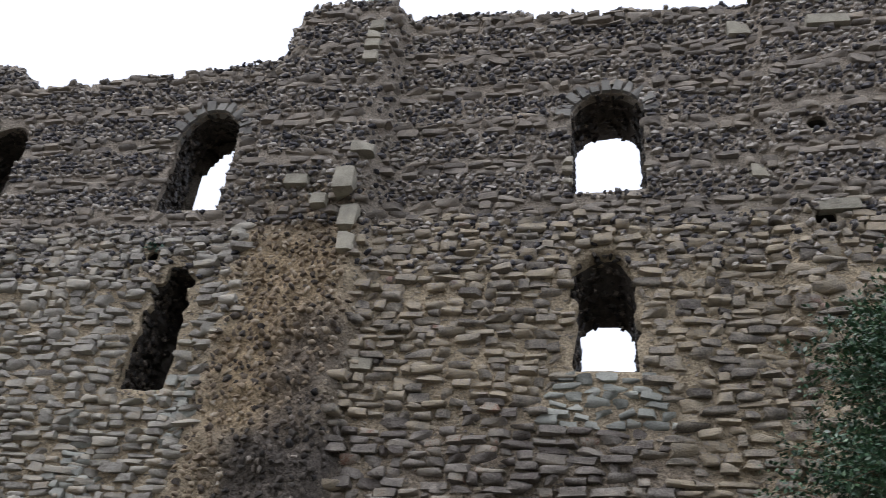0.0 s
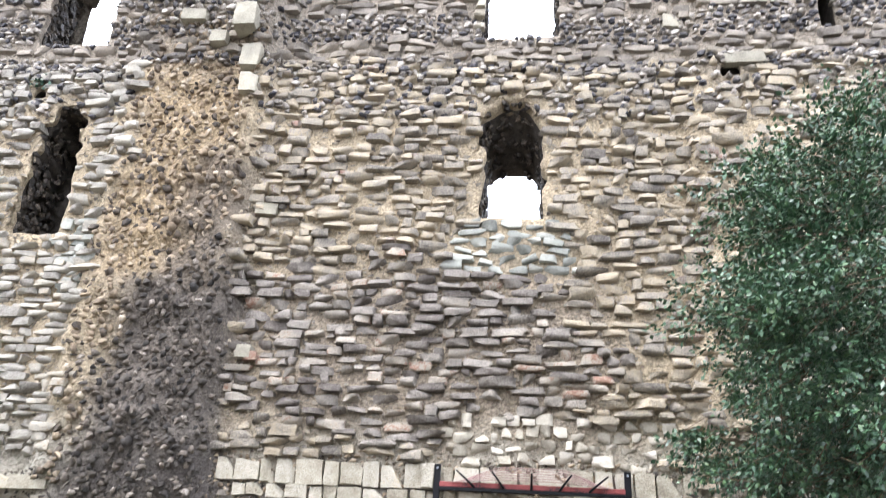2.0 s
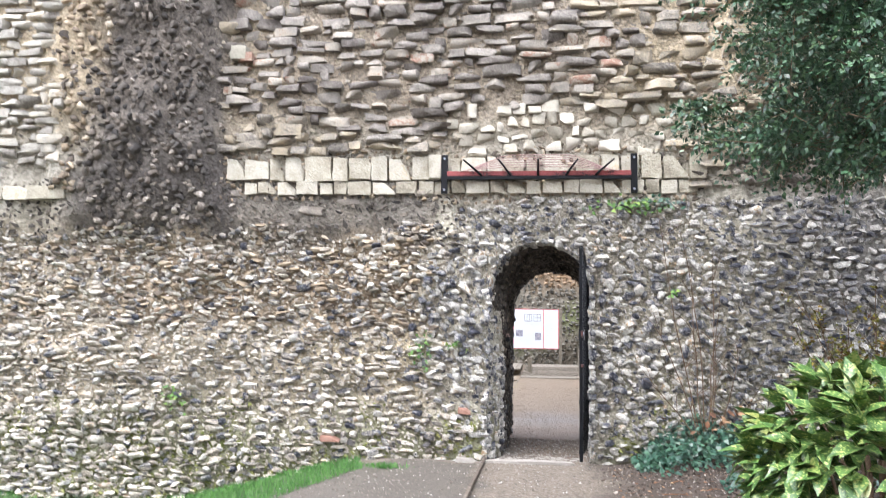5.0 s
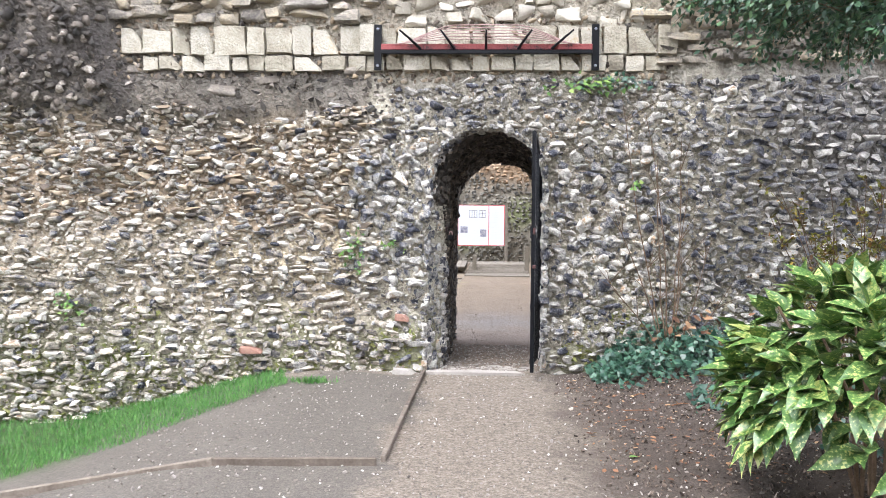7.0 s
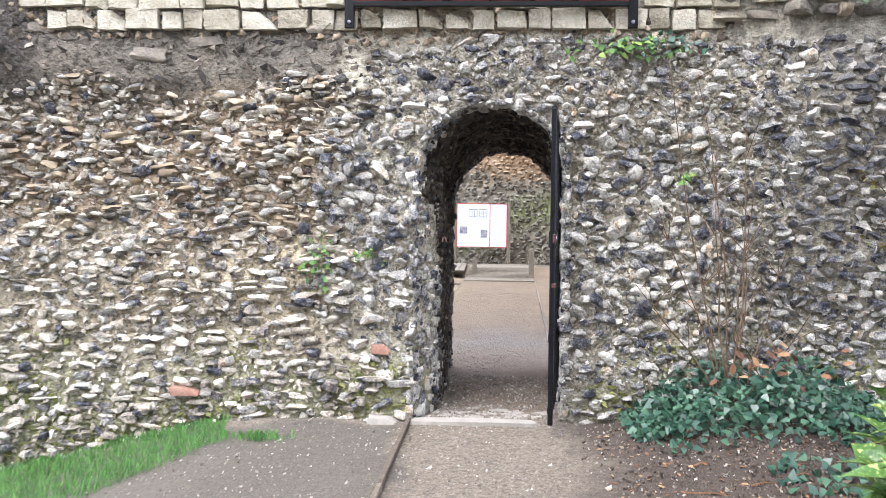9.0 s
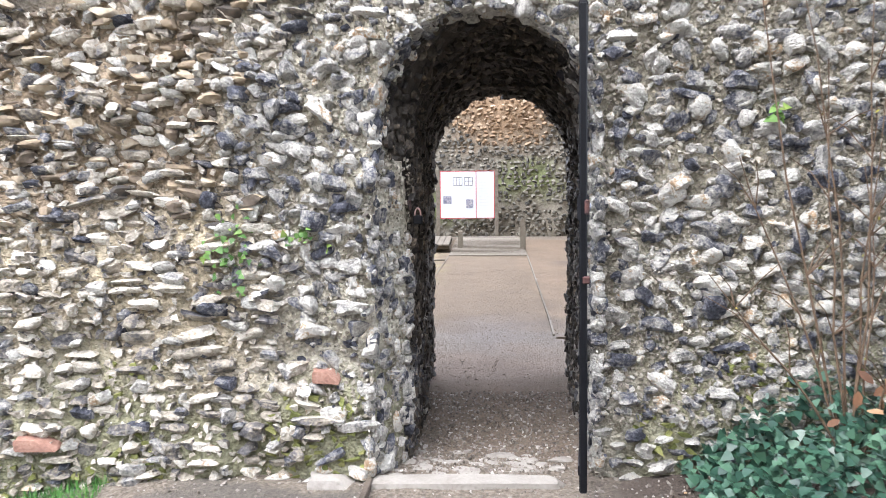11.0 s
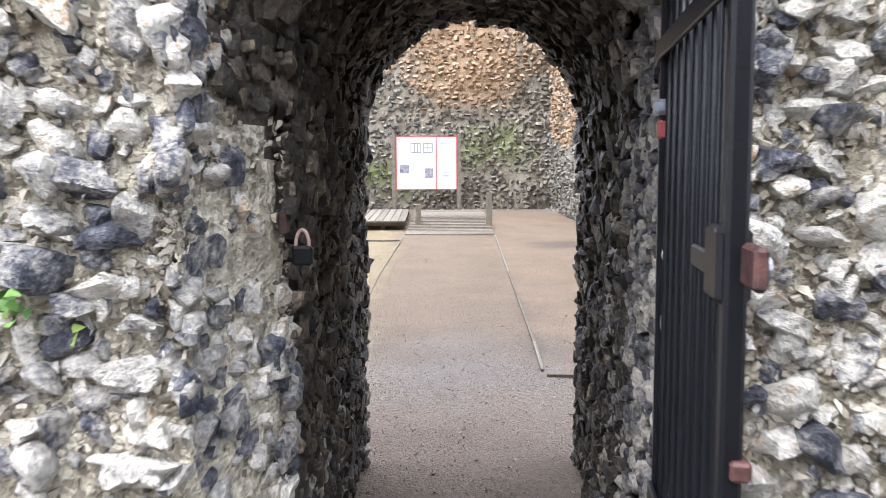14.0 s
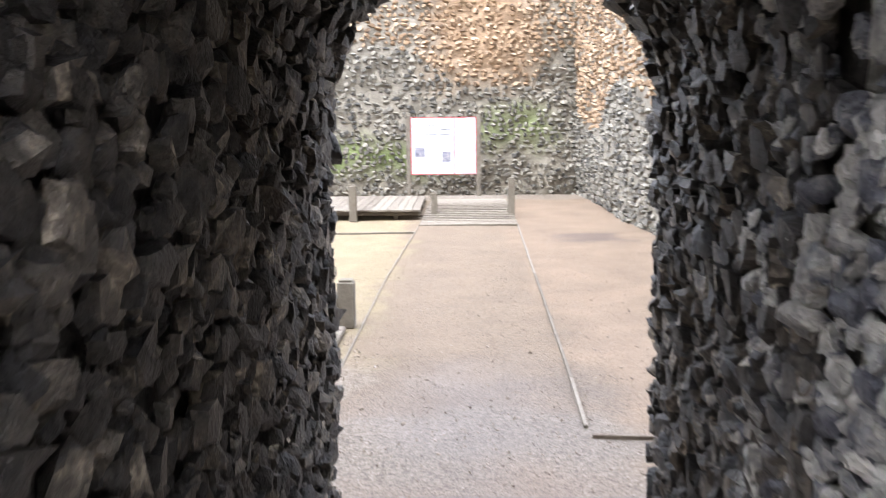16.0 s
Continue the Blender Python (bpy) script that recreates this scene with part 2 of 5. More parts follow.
# ---- the materials in use ----
def zoned(name, base, zones, relief=0.02, bump=0.6, bump_scale=55.0, rough=0.95, fine=0.4, axis="Z", tone_scale=2.2):
    """Base ramp of noise, with patches of other colours laid over it: each zone is (colour, x0, x1, v0, v1, soft, amount), v along the axis."""
    m = mat(name, base, scale=tone_scale, rough=rough, bump=bump, bump_scale=bump_scale, fine=fine, relief=relief, contrast=1.5)
    n, l = m.node_tree.nodes, m.node_tree.links
    b = n["Principled BSDF"]
    col = b.inputs["Base Color"].links[0].from_socket
    geo = n.new("ShaderNodeNewGeometry")
    wob = n.new("ShaderNodeTexNoise"); wob.inputs["Scale"].default_value = 1.7; wob.inputs["Detail"].default_value = 5
    l.new(geo.outputs["Position"], wob.inputs["Vector"])
    off = n.new("ShaderNodeVectorMath"); off.operation = "MULTIPLY_ADD"
    l.new(wob.outputs["Color"], off.inputs[0]); off.inputs[1].default_value = (1.1, 1.1, 1.1)
    shift = n.new("ShaderNodeVectorMath"); shift.operation = "SUBTRACT"; shift.inputs[1].default_value = (0.55, 0.55, 0.55)
    l.new(geo.outputs["Position"], shift.inputs[0]); l.new(shift.outputs[0], off.inputs[2])
    sep = n.new("ShaderNodeSeparateXYZ"); l.new(off.outputs[0], sep.inputs[0])

    def step(src, a, c):
        r = n.new("ShaderNodeMapRange"); r.interpolation_type = "SMOOTHSTEP"
        r.inputs["From Min"].default_value, r.inputs["From Max"].default_value = min(a, c), max(a, c)
        if a > c:
            r.inputs["To Min"].default_value, r.inputs["To Max"].default_value = 1.0, 0.0
        l.new(src, r.inputs["Value"])
        return r.outputs[0]

    def mul(p, q):
        k = n.new("ShaderNodeMath"); k.operation = "MULTIPLY"
        l.new(p, k.inputs[0])
        if isinstance(q, float):
            k.inputs[1].default_value = q
        else:
            l.new(q, k.inputs[1])
        return k.outputs[0]

    grain = n.new("ShaderNodeTexNoise"); grain.inputs["Scale"].default_value = bump_scale * 1.3; grain.inputs["Detail"].default_value = 5; grain.inputs["Roughness"].default_value = 0.65
    l.new(geo.outputs["Position"], grain.inputs["Vector"])
    speck = n.new("ShaderNodeMapRange"); speck.inputs["From Min"].default_value, speck.inputs["From Max"].default_value = 0.3, 0.7
    speck.inputs["To Min"].default_value, speck.inputs["To Max"].default_value = 0.45, 1.55
    l.new(grain.outputs[0], speck.inputs["Value"])
    for colour, x0, x1, v0, v1, soft, amount in zones:
        xs, vs = sep.outputs["X"], sep.outputs[axis]
        mask = mul(mul(step(xs, x0 - soft, x0 + soft), step(xs, x1 + soft, x1 - soft)), mul(step(vs, v0 - soft, v0 + soft), step(vs, v1 + soft, v1 - soft)))
        mask = mul(mask, amount)
        hue = n.new("ShaderNodeMix"); hue.data_type = "RGBA"; hue.blend_type = "MULTIPLY"; hue.inputs[0].default_value = 1.0
        tone = n.new("ShaderNodeMapRange"); tone.inputs["To Min"].default_value, tone.inputs["To Max"].default_value = 0.65, 1.3
        l.new(wob.outputs[0], tone.inputs["Value"])
        hue.inputs[6].default_value = (*colour, 1); l.new(mul(tone.outputs[0], speck.outputs[0]), hue.inputs[7])
        mixer = n.new("ShaderNodeMix"); mixer.data_type = "RGBA"
        l.new(mask, mixer.inputs[0]); l.new(col, mixer.inputs[6]); l.new(hue.outputs[2], mixer.inputs[7])
        col = mixer.outputs[2]
    l.new(col, b.inputs["Base Color"])
    return m


OCHRE, MUD, MOSS = (0.42, 0.35, 0.25), (0.10, 0.088, 0.08), (0.21, 0.215, 0.115)
WALL_ZONES = [
    (OCHRE, -9, -0.9, 0.3, 2.4, 0.35, 0.6),
    ((0.30, 0.225, 0.155), -4.5, -1.1, 1.25, 2.15, 0.25, 0.75),
    ((0.54, 0.46, 0.325), -2.6, -1.0, 0.75, 1.15, 0.2, 0.8),
    (MUD, -4.95, -0.85, 2.2, 3.0, 0.15, 0.7),
    ((0.42, 0.335, 0.22), -9, 4, 3.4, 8.0, 0.5, 0.75),
    ((0.25, 0.21, 0.17), -2.9, 1.0, 3.3, 5.2, 0.5, 0.7),
    ((0.385, 0.29, 0.175), -4.9, -3.5, 5.0, 8.2, 0.25, 0.75),
    (MUD, -4.05, -3.2, 4.8, 6.7, 0.3, 0.75),
    (MUD, -4.6, -3.1, 2.4, 5.0, 0.25, 0.9),
    ((0.30, 0.255, 0.205), -14, 10, 8.0, 14, 0.5, 0.8),
    ((0.12, 0.112, 0.11), 2.3, 9, 1.3, 2.7, 0.4, 0.7),
    ((0.60, 0.56, 0.45), -0.8, -0.1, 0.5, 2.3, 0.12, 0.75),
    (MOSS, -9, -0.3, -1, 0.42, 0.25, 0.7),
    ((0.36, 0.325, 0.25), 0.65, 2.8, 0.5, 2.4, 0.3, 0.6),
    (MOSS, 0.9, 4, -1, 0.7, 0.3, 0.55),
]
m_mortar = zoned("lime_mortar", [(0.26, (0.17, 0.155, 0.125)), (0.46, (0.33, 0.305, 0.25)), (0.68, (0.47, 0.44, 0.37))], WALL_ZONES, relief=0.06, bump=1.0, bump_scale=26, tone_scale=9)
# Dark mortar: the shade inside the openings is put into its colour.
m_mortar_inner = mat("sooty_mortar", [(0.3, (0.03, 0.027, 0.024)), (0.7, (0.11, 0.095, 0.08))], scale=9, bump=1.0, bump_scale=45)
m_grit = mat("mortar_grit", [(0.1, (0.13, 0.115, 0.095)), (0.4, (0.29, 0.262, 0.215)), (0.7, (0.43, 0.40, 0.335)), (0.95, (0.56, 0.525, 0.455))], scale=9, bump=0.5, bump_scale=90, island=0.6)

FLINT = [(0.02, (0.022, 0.024, 0.036)), (0.22, (0.085, 0.09, 0.115)), (0.33, (0.21, 0.208, 0.212)), (0.46, (0.37, 0.355, 0.325)), (0.62, (0.54, 0.52, 0.475)), (0.76, (0.66, 0.64, 0.59)), (0.88, (0.50, 0.435, 0.34)), (0.98, (0.40, 0.27, 0.165))]
m_flint = mat("flint", FLINT, scale=15, rough=0.6, bump=1.0, bump_scale=85, island=0.62, spec=0.35, contrast=1.9, broad=0.3)
m_flint_piece = mat("flint_piece", FLINT, scale=15, rough=0.6, bump=1.0, bump_scale=85, object_random=0.62, spec=0.35, contrast=1.9, broad=0.3)
m_flint_cream = mat("cream_flint", [(0.02, (0.054, 0.054, 0.0626)), (0.20, (0.162, 0.153, 0.149)), (0.34, (0.335, 0.297, 0.243)), (0.52, (0.486, 0.437, 0.362)), (0.70, (0.68, 0.648, 0.578)), (0.86, (0.529, 0.443, 0.335)), (0.98, (0.356, 0.238, 0.167))], scale=12, rough=0.75, bump=1.0, bump_scale=70, island=0.55, contrast=1.7, broad=0.5)
m_flint_dark = mat("weathered_flint", [(0.06, (0.03, 0.03, 0.037)), (0.32, (0.095, 0.092, 0.098)), (0.52, (0.20, 0.182, 0.162)), (0.72, (0.34, 0.305, 0.26)), (0.95, (0.50, 0.47, 0.43))], scale=14, rough=0.65, bump=0.6, bump_scale=60, island=0.75, contrast=1.9, broad=0.3)
m_flint_blue = mat("blue_grey_flint", [(0.06, (0.035, 0.036, 0.046)), (0.30, (0.12, 0.12, 0.132)), (0.50, (0.25, 0.24, 0.225)), (0.72, (0.42, 0.395, 0.35)), (0.95, (0.60, 0.575, 0.53))], scale=14, rough=0.6, bump=1.0, bump_scale=70, island=0.7, contrast=1.9, broad=0.3)
# Near-black flint for inside the openings; their shade is painted into it.
m_flint_shade = mat("sooty_flint", [(0.08, (0.011, 0.010, 0.010)), (0.40, (0.037, 0.032, 0.028)), (0.64, (0.078, 0.066, 0.053)), (0.82, (0.18, 0.148, 0.115)), (0.95, (0.45, 0.38, 0.28))], scale=16, rough=0.55, bump=0.7, bump_scale=80, island=0.55, contrast=1.6)
m_course = mat("coursed_sandstone", [(0.03, (0.069, 0.0607, 0.0552)), (0.22, (0.166, 0.15, 0.131)), (0.40, (0.285, 0.256, 0.212)), (0.55, (0.363, 0.317, 0.244)), (0.70, (0.432, 0.363, 0.262)), (0.82, (0.322, 0.299, 0.267)), (0.95, (0.258, 0.166, 0.127))], scale=6, rough=0.92, bump=1.0, bump_scale=45, island=0.5, contrast=1.5, broad=0.5)
m_course_pale = mat("pale_coursed_stone", [(0.04, (0.132, 0.114, 0.0968)), (0.28, (0.273, 0.255, 0.224)), (0.5, (0.37, 0.352, 0.308)), (0.72, (0.466, 0.427, 0.352)), (0.95, (0.352, 0.273, 0.189))], scale=6, rough=0.92, bump=1.0, bump_scale=45, island=0.42, contrast=1.5, broad=0.4)
m_course_dark = mat("stained_coursed_stone", [(0.06, (0.11, 0.095, 0.085)), (0.32, (0.19, 0.17, 0.15)), (0.55, (0.28, 0.255, 0.225)), (0.8, (0.38, 0.34, 0.28)), (0.95, (0.28, 0.17, 0.125))], scale=6, rough=0.92, bump=1.0, bump_scale=45, island=0.7, contrast=1.6, broad=0.3)
m_green = mat("greenish_greensand", [(0.2, (0.19, 0.195, 0.175)), (0.5, (0.32, 0.33, 0.295)), (0.8, (0.44, 0.44, 0.39))], scale=8, bump=0.6, bump_scale=45, island=0.5)
m_slab = mat("weathered_slab", [(0.1, (0.10, 0.092, 0.082)), (0.5, (0.23, 0.205, 0.175)), (0.8, (0.34, 0.30, 0.245)), (0.97, (0.38, 0.285, 0.185))], scale=7, bump=0.8, bump_scale=45, island=0.45, contrast=1.5, broad=0.3)
m_block = mat("pale_ashlar", [(0.1, (0.209, 0.184, 0.142)), (0.4, (0.36, 0.331, 0.259)), (0.7, (0.477, 0.448, 0.377)), (0.95, (0.419, 0.343, 0.218))], scale=6, bump=0.8, bump_scale=50, object_random=0.4, contrast=1.8)
m_quoin = mat("lichened_quoin", [(0.15, (0.20, 0.185, 0.15)), (0.5, (0.33, 0.31, 0.25)), (0.9, (0.47, 0.43, 0.34))], scale=6, bump=0.8, bump_scale=50, object_random=0.35, contrast=1.5)
m_pale = mat("pale_rubble", [(0.12, (0.24, 0.215, 0.175)), (0.45, (0.41, 0.38, 0.31)), (0.8, (0.57, 0.535, 0.46))], scale=7, bump=0.5, bump_scale=50, island=0.5)
m_voussoir = mat("grey_voussoir", [(0.2, (0.13, 0.125, 0.115)), (0.6, (0.225, 0.22, 0.20)), (0.9, (0.32, 0.305, 0.27))], scale=8, bump=0.5, bump_scale=50, object_random=0.4)
m_moss = mat("yellow_green_moss", [(0.2, (0.10, 0.12, 0.035)), (0.6, (0.22, 0.23, 0.08)), (0.9, (0.34, 0.33, 0.15))], scale=10, rough=0.95, bump=0.6, bump_scale=90, island=0.5)
m_crumb = mat("soil_crumb", [(0.1, (0.03, 0.024, 0.02)), (0.5, (0.09, 0.07, 0.058)), (0.85, (0.17, 0.13, 0.10)), (0.98, (0.4, 0.36, 0.31))], scale=9, rough=0.95, bump=0.4, island=0.8)
m_brick = mat("old_red_brick", [(0.2, (0.17, 0.09, 0.07)), (0.5, (0.29, 0.16, 0.12)), (0.75, (0.38, 0.24, 0.185))], scale=20, bump=0.4, bump_scale=80)
m_iron = mat("black_painted_iron", [(0.25, (0.003, 0.0036, 0.0054)), (0.68, (0.0066, 0.0072, 0.0096)), (0.80, (0.018, 0.012, 0.012)), (0.94, (0.048, 0.024, 0.0204))], scale=16, rough=0.36, bump=0.1, bump_scale=120, spec=0.22)
m_red_paint = mat("flaking_red_paint", [(0.38, (0.03, 0.02, 0.022)), (0.46, (0.20, 0.045, 0.045)), (0.7, (0.34, 0.09, 0.085))], scale=8, rough=0.55, bump=0.2, bump_scale=90)
m_wire = mat("pinkish_rusted_wire", [(0.3, (0.20, 0.11, 0.10)), (0.7, (0.38, 0.27, 0.25))], scale=12, rough=0.6, bump=0)
m_iron_red = mat("red_leaded_iron", [(0.40, (0.018, 0.016, 0.017)), (0.52, (0.06, 0.028, 0.026)), (0.74, (0.12, 0.05, 0.044))], scale=22, rough=0.5, bump=0.25, bump_scale=90)
m_steel = mat("galvanised_steel", [(0.3, (0.20, 0.22, 0.26)), (0.7, (0.36, 0.39, 0.44))], scale=20, rough=0.4, metal=0.6, bump=0.1)
m_board = mat("weathered_timber", [(0.25, (0.109, 0.0918, 0.0748)), (0.55, (0.184, 0.163, 0.136)), (0.8, (0.245, 0.224, 0.19))], scale=9, bump=0.5, bump_scale=70, object_random=0.3)
m_edging = mat("damp_brown_edging", [(0.25, (0.075, 0.06, 0.048)), (0.55, (0.15, 0.122, 0.098)), (0.8, (0.235, 0.20, 0.165))], scale=9, bump=0.5, bump_scale=70, object_random=0.3)
m_post = mat("grey_oak_post", [(0.3, (0.118, 0.102, 0.0806)), (0.7, (0.211, 0.192, 0.161))], scale=11, bump=0.5, bump_scale=80)
m_sign = mat("white_sign_panel", [(0.3, (0.546, 0.585, 0.647)), (0.7, (0.577, 0.616, 0.671))], scale=3, rough=0.35, bump=0.0)
m_sign_red = mat("red_print", [(0.3, (0.5, 0.06, 0.07)), (0.7, (0.55, 0.08, 0.09))], rough=0.4, bump=0)
m_sign_ink = mat("dark_print", [(0.3, (0.10, 0.10, 0.11)), (0.7, (0.14, 0.14, 0.15))], rough=0.4, bump=0)
m_sign_grey = mat("grey_print", [(0.3, (0.50, 0.52, 0.56)), (0.7, (0.58, 0.60, 0.64))], rough=0.4, bump=0)
m_sign_photo = mat("photo_print", [(0.35, (0.07, 0.07, 0.10)), (0.5, (0.20, 0.21, 0.28)), (0.65, (0.45, 0.42, 0.40))], scale=11, rough=0.4, bump=0)
m_sill = mat("worn_limestone_sill", [(0.25, (0.228, 0.204, 0.18)), (0.55, (0.33, 0.306, 0.276)), (0.8, (0.396, 0.378, 0.348))], scale=7, bump=0.6, bump_scale=60)
m_leaf = mat("evergreen_leaf", [(0.08, (0.014, 0.036, 0.02)), (0.40, (0.034, 0.085, 0.045)), (0.70, (0.065, 0.14, 0.07)), (0.95, (0.13, 0.21, 0.09))], scale=2.5, rough=0.34, bump=0, island=0.7, spec=0.55)
m_ivy = mat("ivy_leaf", [(0.15, (0.012, 0.04, 0.028)), (0.5, (0.03, 0.085, 0.055)), (0.9, (0.07, 0.15, 0.09))], scale=3, rough=0.38, bump=0, island=0.6, spec=0.5)
m_aucuba = mat("spotted_laurel_leaf", [(0.22, (0.0288, 0.0796, 0.016)), (0.42, (0.064, 0.137, 0.0288)), (0.49, (0.102, 0.179, 0.0416)), (0.53, (0.23, 0.262, 0.0768)), (0.8, (0.32, 0.332, 0.128))], scale=30, rough=0.32, bump=0.1, bump_scale=70, object_random=0.16, spec=0.5, fine=0.55, contrast=1.3)
m_aucuba_dark = mat("spotted_laurel_old_leaf", [(0.24, (0.0255, 0.0723, 0.017)), (0.48, (0.0723, 0.153, 0.0382)), (0.55, (0.128, 0.221, 0.0638)), (0.59, (0.408, 0.433, 0.153))], scale=34, rough=0.33, bump=0.1, bump_scale=70, object_random=0.14, spec=0.5, fine=0.55, contrast=1.3)
m_yellow_leaf = mat("barberry_leaf", [(0.15, (0.10, 0.05, 0.02)), (0.45, (0.13, 0.15, 0.03)), (0.7, (0.30, 0.26, 0.05)), (0.95, (0.30, 0.09, 0.03))], scale=4, rough=0.6, bump=0, island=0.7)
m_dead_leaf = mat("dead_leaf", [(0.2, (0.10, 0.05, 0.03)), (0.5, (0.24, 0.12, 0.065)), (0.85, (0.38, 0.26, 0.15))], scale=6, rough=0.8, bump=0.1, island=0.6)
m_bright_leaf = mat("bright_green_leaf", [(0.2, (0.05, 0.12, 0.03)), (0.6, (0.13, 0.24, 0.06)), (0.95, (0.30, 0.36, 0.09))], scale=5, rough=0.55, bump=0, island=0.6)
m_grass = mat("lawn_grass", [(0.2, (0.045, 0.14, 0.035)), (0.55, (0.09, 0.24, 0.055)), (0.9, (0.16, 0.33, 0.08))], scale=5, rough=0.6, bump=0, island=0.7)
m_bark = mat("grey_bark", [(0.3, (0.05, 0.04, 0.03)), (0.7, (0.16, 0.13, 0.10))], scale=14, bump=0.8, bump_scale=50)
m_twig = mat("brown_twig", [(0.3, (0.07, 0.045, 0.03)), (0.7, (0.19, 0.13, 0.085))], scale=14, bump=0.3, bump_scale=90)
m_pebble = mat("path_pebble", [(0.05, (0.12, 0.105, 0.09)), (0.4, (0.21, 0.182, 0.155)), (0.8, (0.30, 0.27, 0.24)), (0.98, (0.54, 0.51, 0.47))], scale=8, rough=0.85, bump=0.2, island=0.9)
m_core = mat("core_rubble", [(0.1, (0.05, 0.047, 0.045)), (0.35, (0.165, 0.132, 0.10)), (0.6, (0.30, 0.235, 0.16)), (0.85, (0.42, 0.355, 0.265)), (0.97, (0.55, 0.515, 0.45))], scale=10, rough=0.9, bump=0.5, bump_scale=55, island=0.7)
m_core_dark = mat("dark_core_rubble", [(0.1, (0.035, 0.033, 0.032)), (0.5, (0.10, 0.088, 0.075)), (0.8, (0.20, 0.17, 0.14)), (0.97, (0.5, 0.46, 0.4))], scale=10, rough=0.9, bump=0.5, bump_scale=55, island=0.7)
m_yard = mat("yard_flint", [(0.1, (0.0338, 0.0338, 0.0338)), (0.35, (0.108, 0.103, 0.0909)), (0.65, (0.195, 0.185, 0.158)), (0.95, (0.297, 0.276, 0.236))], scale=9, rough=0.85, bump=0.3, island=0.7)
m_yard_brown = mat("yard_brown_rubble", [(0.1, (0.075, 0.0525, 0.0375)), (0.4, (0.225, 0.15, 0.09)), (0.7, (0.345, 0.247, 0.165)), (0.95, (0.45, 0.375, 0.285))], scale=9, rough=0.9, bump=0.3, island=0.7)
m_gravel = mat("tan_gravel", [(0.1, (0.0952, 0.0734, 0.0571)), (0.4, (0.157, 0.124, 0.0952)), (0.7, (0.211, 0.174, 0.136)), (0.95, (0.306, 0.272, 0.238))], scale=20, rough=0.85, bump=0.2, island=0.8)
m_ground = zoned("gravel_ground", [(0.30, (0.10, 0.082, 0.064)), (0.5, (0.185, 0.155, 0.125)), (0.72, (0.30, 0.26, 0.215))],
                 [((0.105, 0.096, 0.084), -12, -0.47, -30, -0.15, 0.08, 0.7),
                  ((0.066, 0.051, 0.043), 0.75, 12, -30, 0.1, 0.3, 0.9),
                  ((0.05, 0.09, 0.025), -14, -2.6, -2.3, 0.3, 0.3, 0.8),
                  ((0.235, 0.192, 0.115), -12, -0.4, 5.0, 18, 0.25, 0.75),
                  ((0.165, 0.125, 0.09), -0.5, 1.1, 4.0, 18, 0.12, 0.75),
                  ((0.195, 0.145, 0.105), 1.0, 6, 3.0, 18, 0.2, 0.85),
                  ((0.10, 0.08, 0.07), 1.75, 2.6, 11.2, 12.4, 0.3, 0.7),
                  ((0.155, 0.14, 0.134), -0.2, 0.8, 3.0, 4.9, 0.5, 0.55),
                  ((0.18, 0.135, 0.106), -0.4, 0.9, 0.2, 3.0, 0.4, 0.75)],
                 bump=1.0, bump_scale=70, axis="Y", tone_scale=28, fine=0.55)


# ---- stones ----
def cube_sphere(n):
    index, verts, faces = {}, [], []

    def vert(p):
        key = tuple(round(c * n) for c in p)
        if key not in index:
            index[key] = len(verts); verts.append(p)
        return index[key]

    g = [-1 + 2 * i / n for i in range(n + 1)]
    for axis in range(3):
        for s in (-1, 1):
            for i in range(n):
                for j in range(n):
                    q = []
                    for a, c in ((i, j), (i + 1, j), (i + 1, j + 1), (i, j + 1)):
                        p = [0, 0, 0]
                        p[axis], p[(axis + 1) % 3], p[(axis + 2) % 3] = s, g[a], g[c]
                        q.append(vert(tuple(p)))
                    faces.append(q if s > 0 else q[::-1])
    return np.array(verts, float), np.array(faces, int)


SPHERES = {n: cube_sphere(n) for n in (1, 2, 3, 4)}


def stone_shape(n, boxy, facets, lumps, rng):
    """A stone within about one unit of its middle: between a ball and a block, with flat breaks and lumps."""
    v, f = SPHERES[n]
    ball = v / np.linalg.norm(v, axis=1)[:, None]
    p = ball * (1 - boxy) + v * 0.82 * boxy
    for _ in range(facets):
        nrm = rng.normal(size=3); nrm /= np.linalg.norm(nrm)
        over = np.maximum(0, p @ nrm - rng.uniform(0.45, 0.8))
        p = p - over[:, None] * nrm
    for wave, share in ((2.2, 1.0), (2.2, 1.0), (2.2, 1.0), (4.5, 0.7), (4.5, 0.7), (7.0, 0.5)):
        w = rng.normal(size=3) * wave
        p = p * (1 + lumps * share * np.sin(p @ w + rng.uniform(0, 6)))[:, None]
    return p, f


RNG = np.random.default_rng(7)
SHAPES = {
    "flint_fine": [stone_shape(4, 0.3, 6, 0.10, RNG) for _ in range(26)],
    "flint": [stone_shape(3, 0.35, 7, 0.09, RNG) for _ in range(26)],
    "flint_far": [stone_shape(3, 0.3, 5, 0.11, RNG) for _ in range(24)],
    "flint_low": [stone_shape(2, 0.25, 3, 0.12, RNG) for _ in range(24)],
    "slab": [stone_shape(3, 0.84, 3, 0.055, RNG) for _ in range(40)],
    "block": [stone_shape(4, 0.92, 1, 0.028, RNG) for _ in range(12)],
    "pebble": [stone_shape(1, 0.4, 1, 0.1, RNG) for _ in range(8)],
    "crumb": [stone_shape(1, 0.3, 2, 0.25, RNG) for _ in range(14)],
}


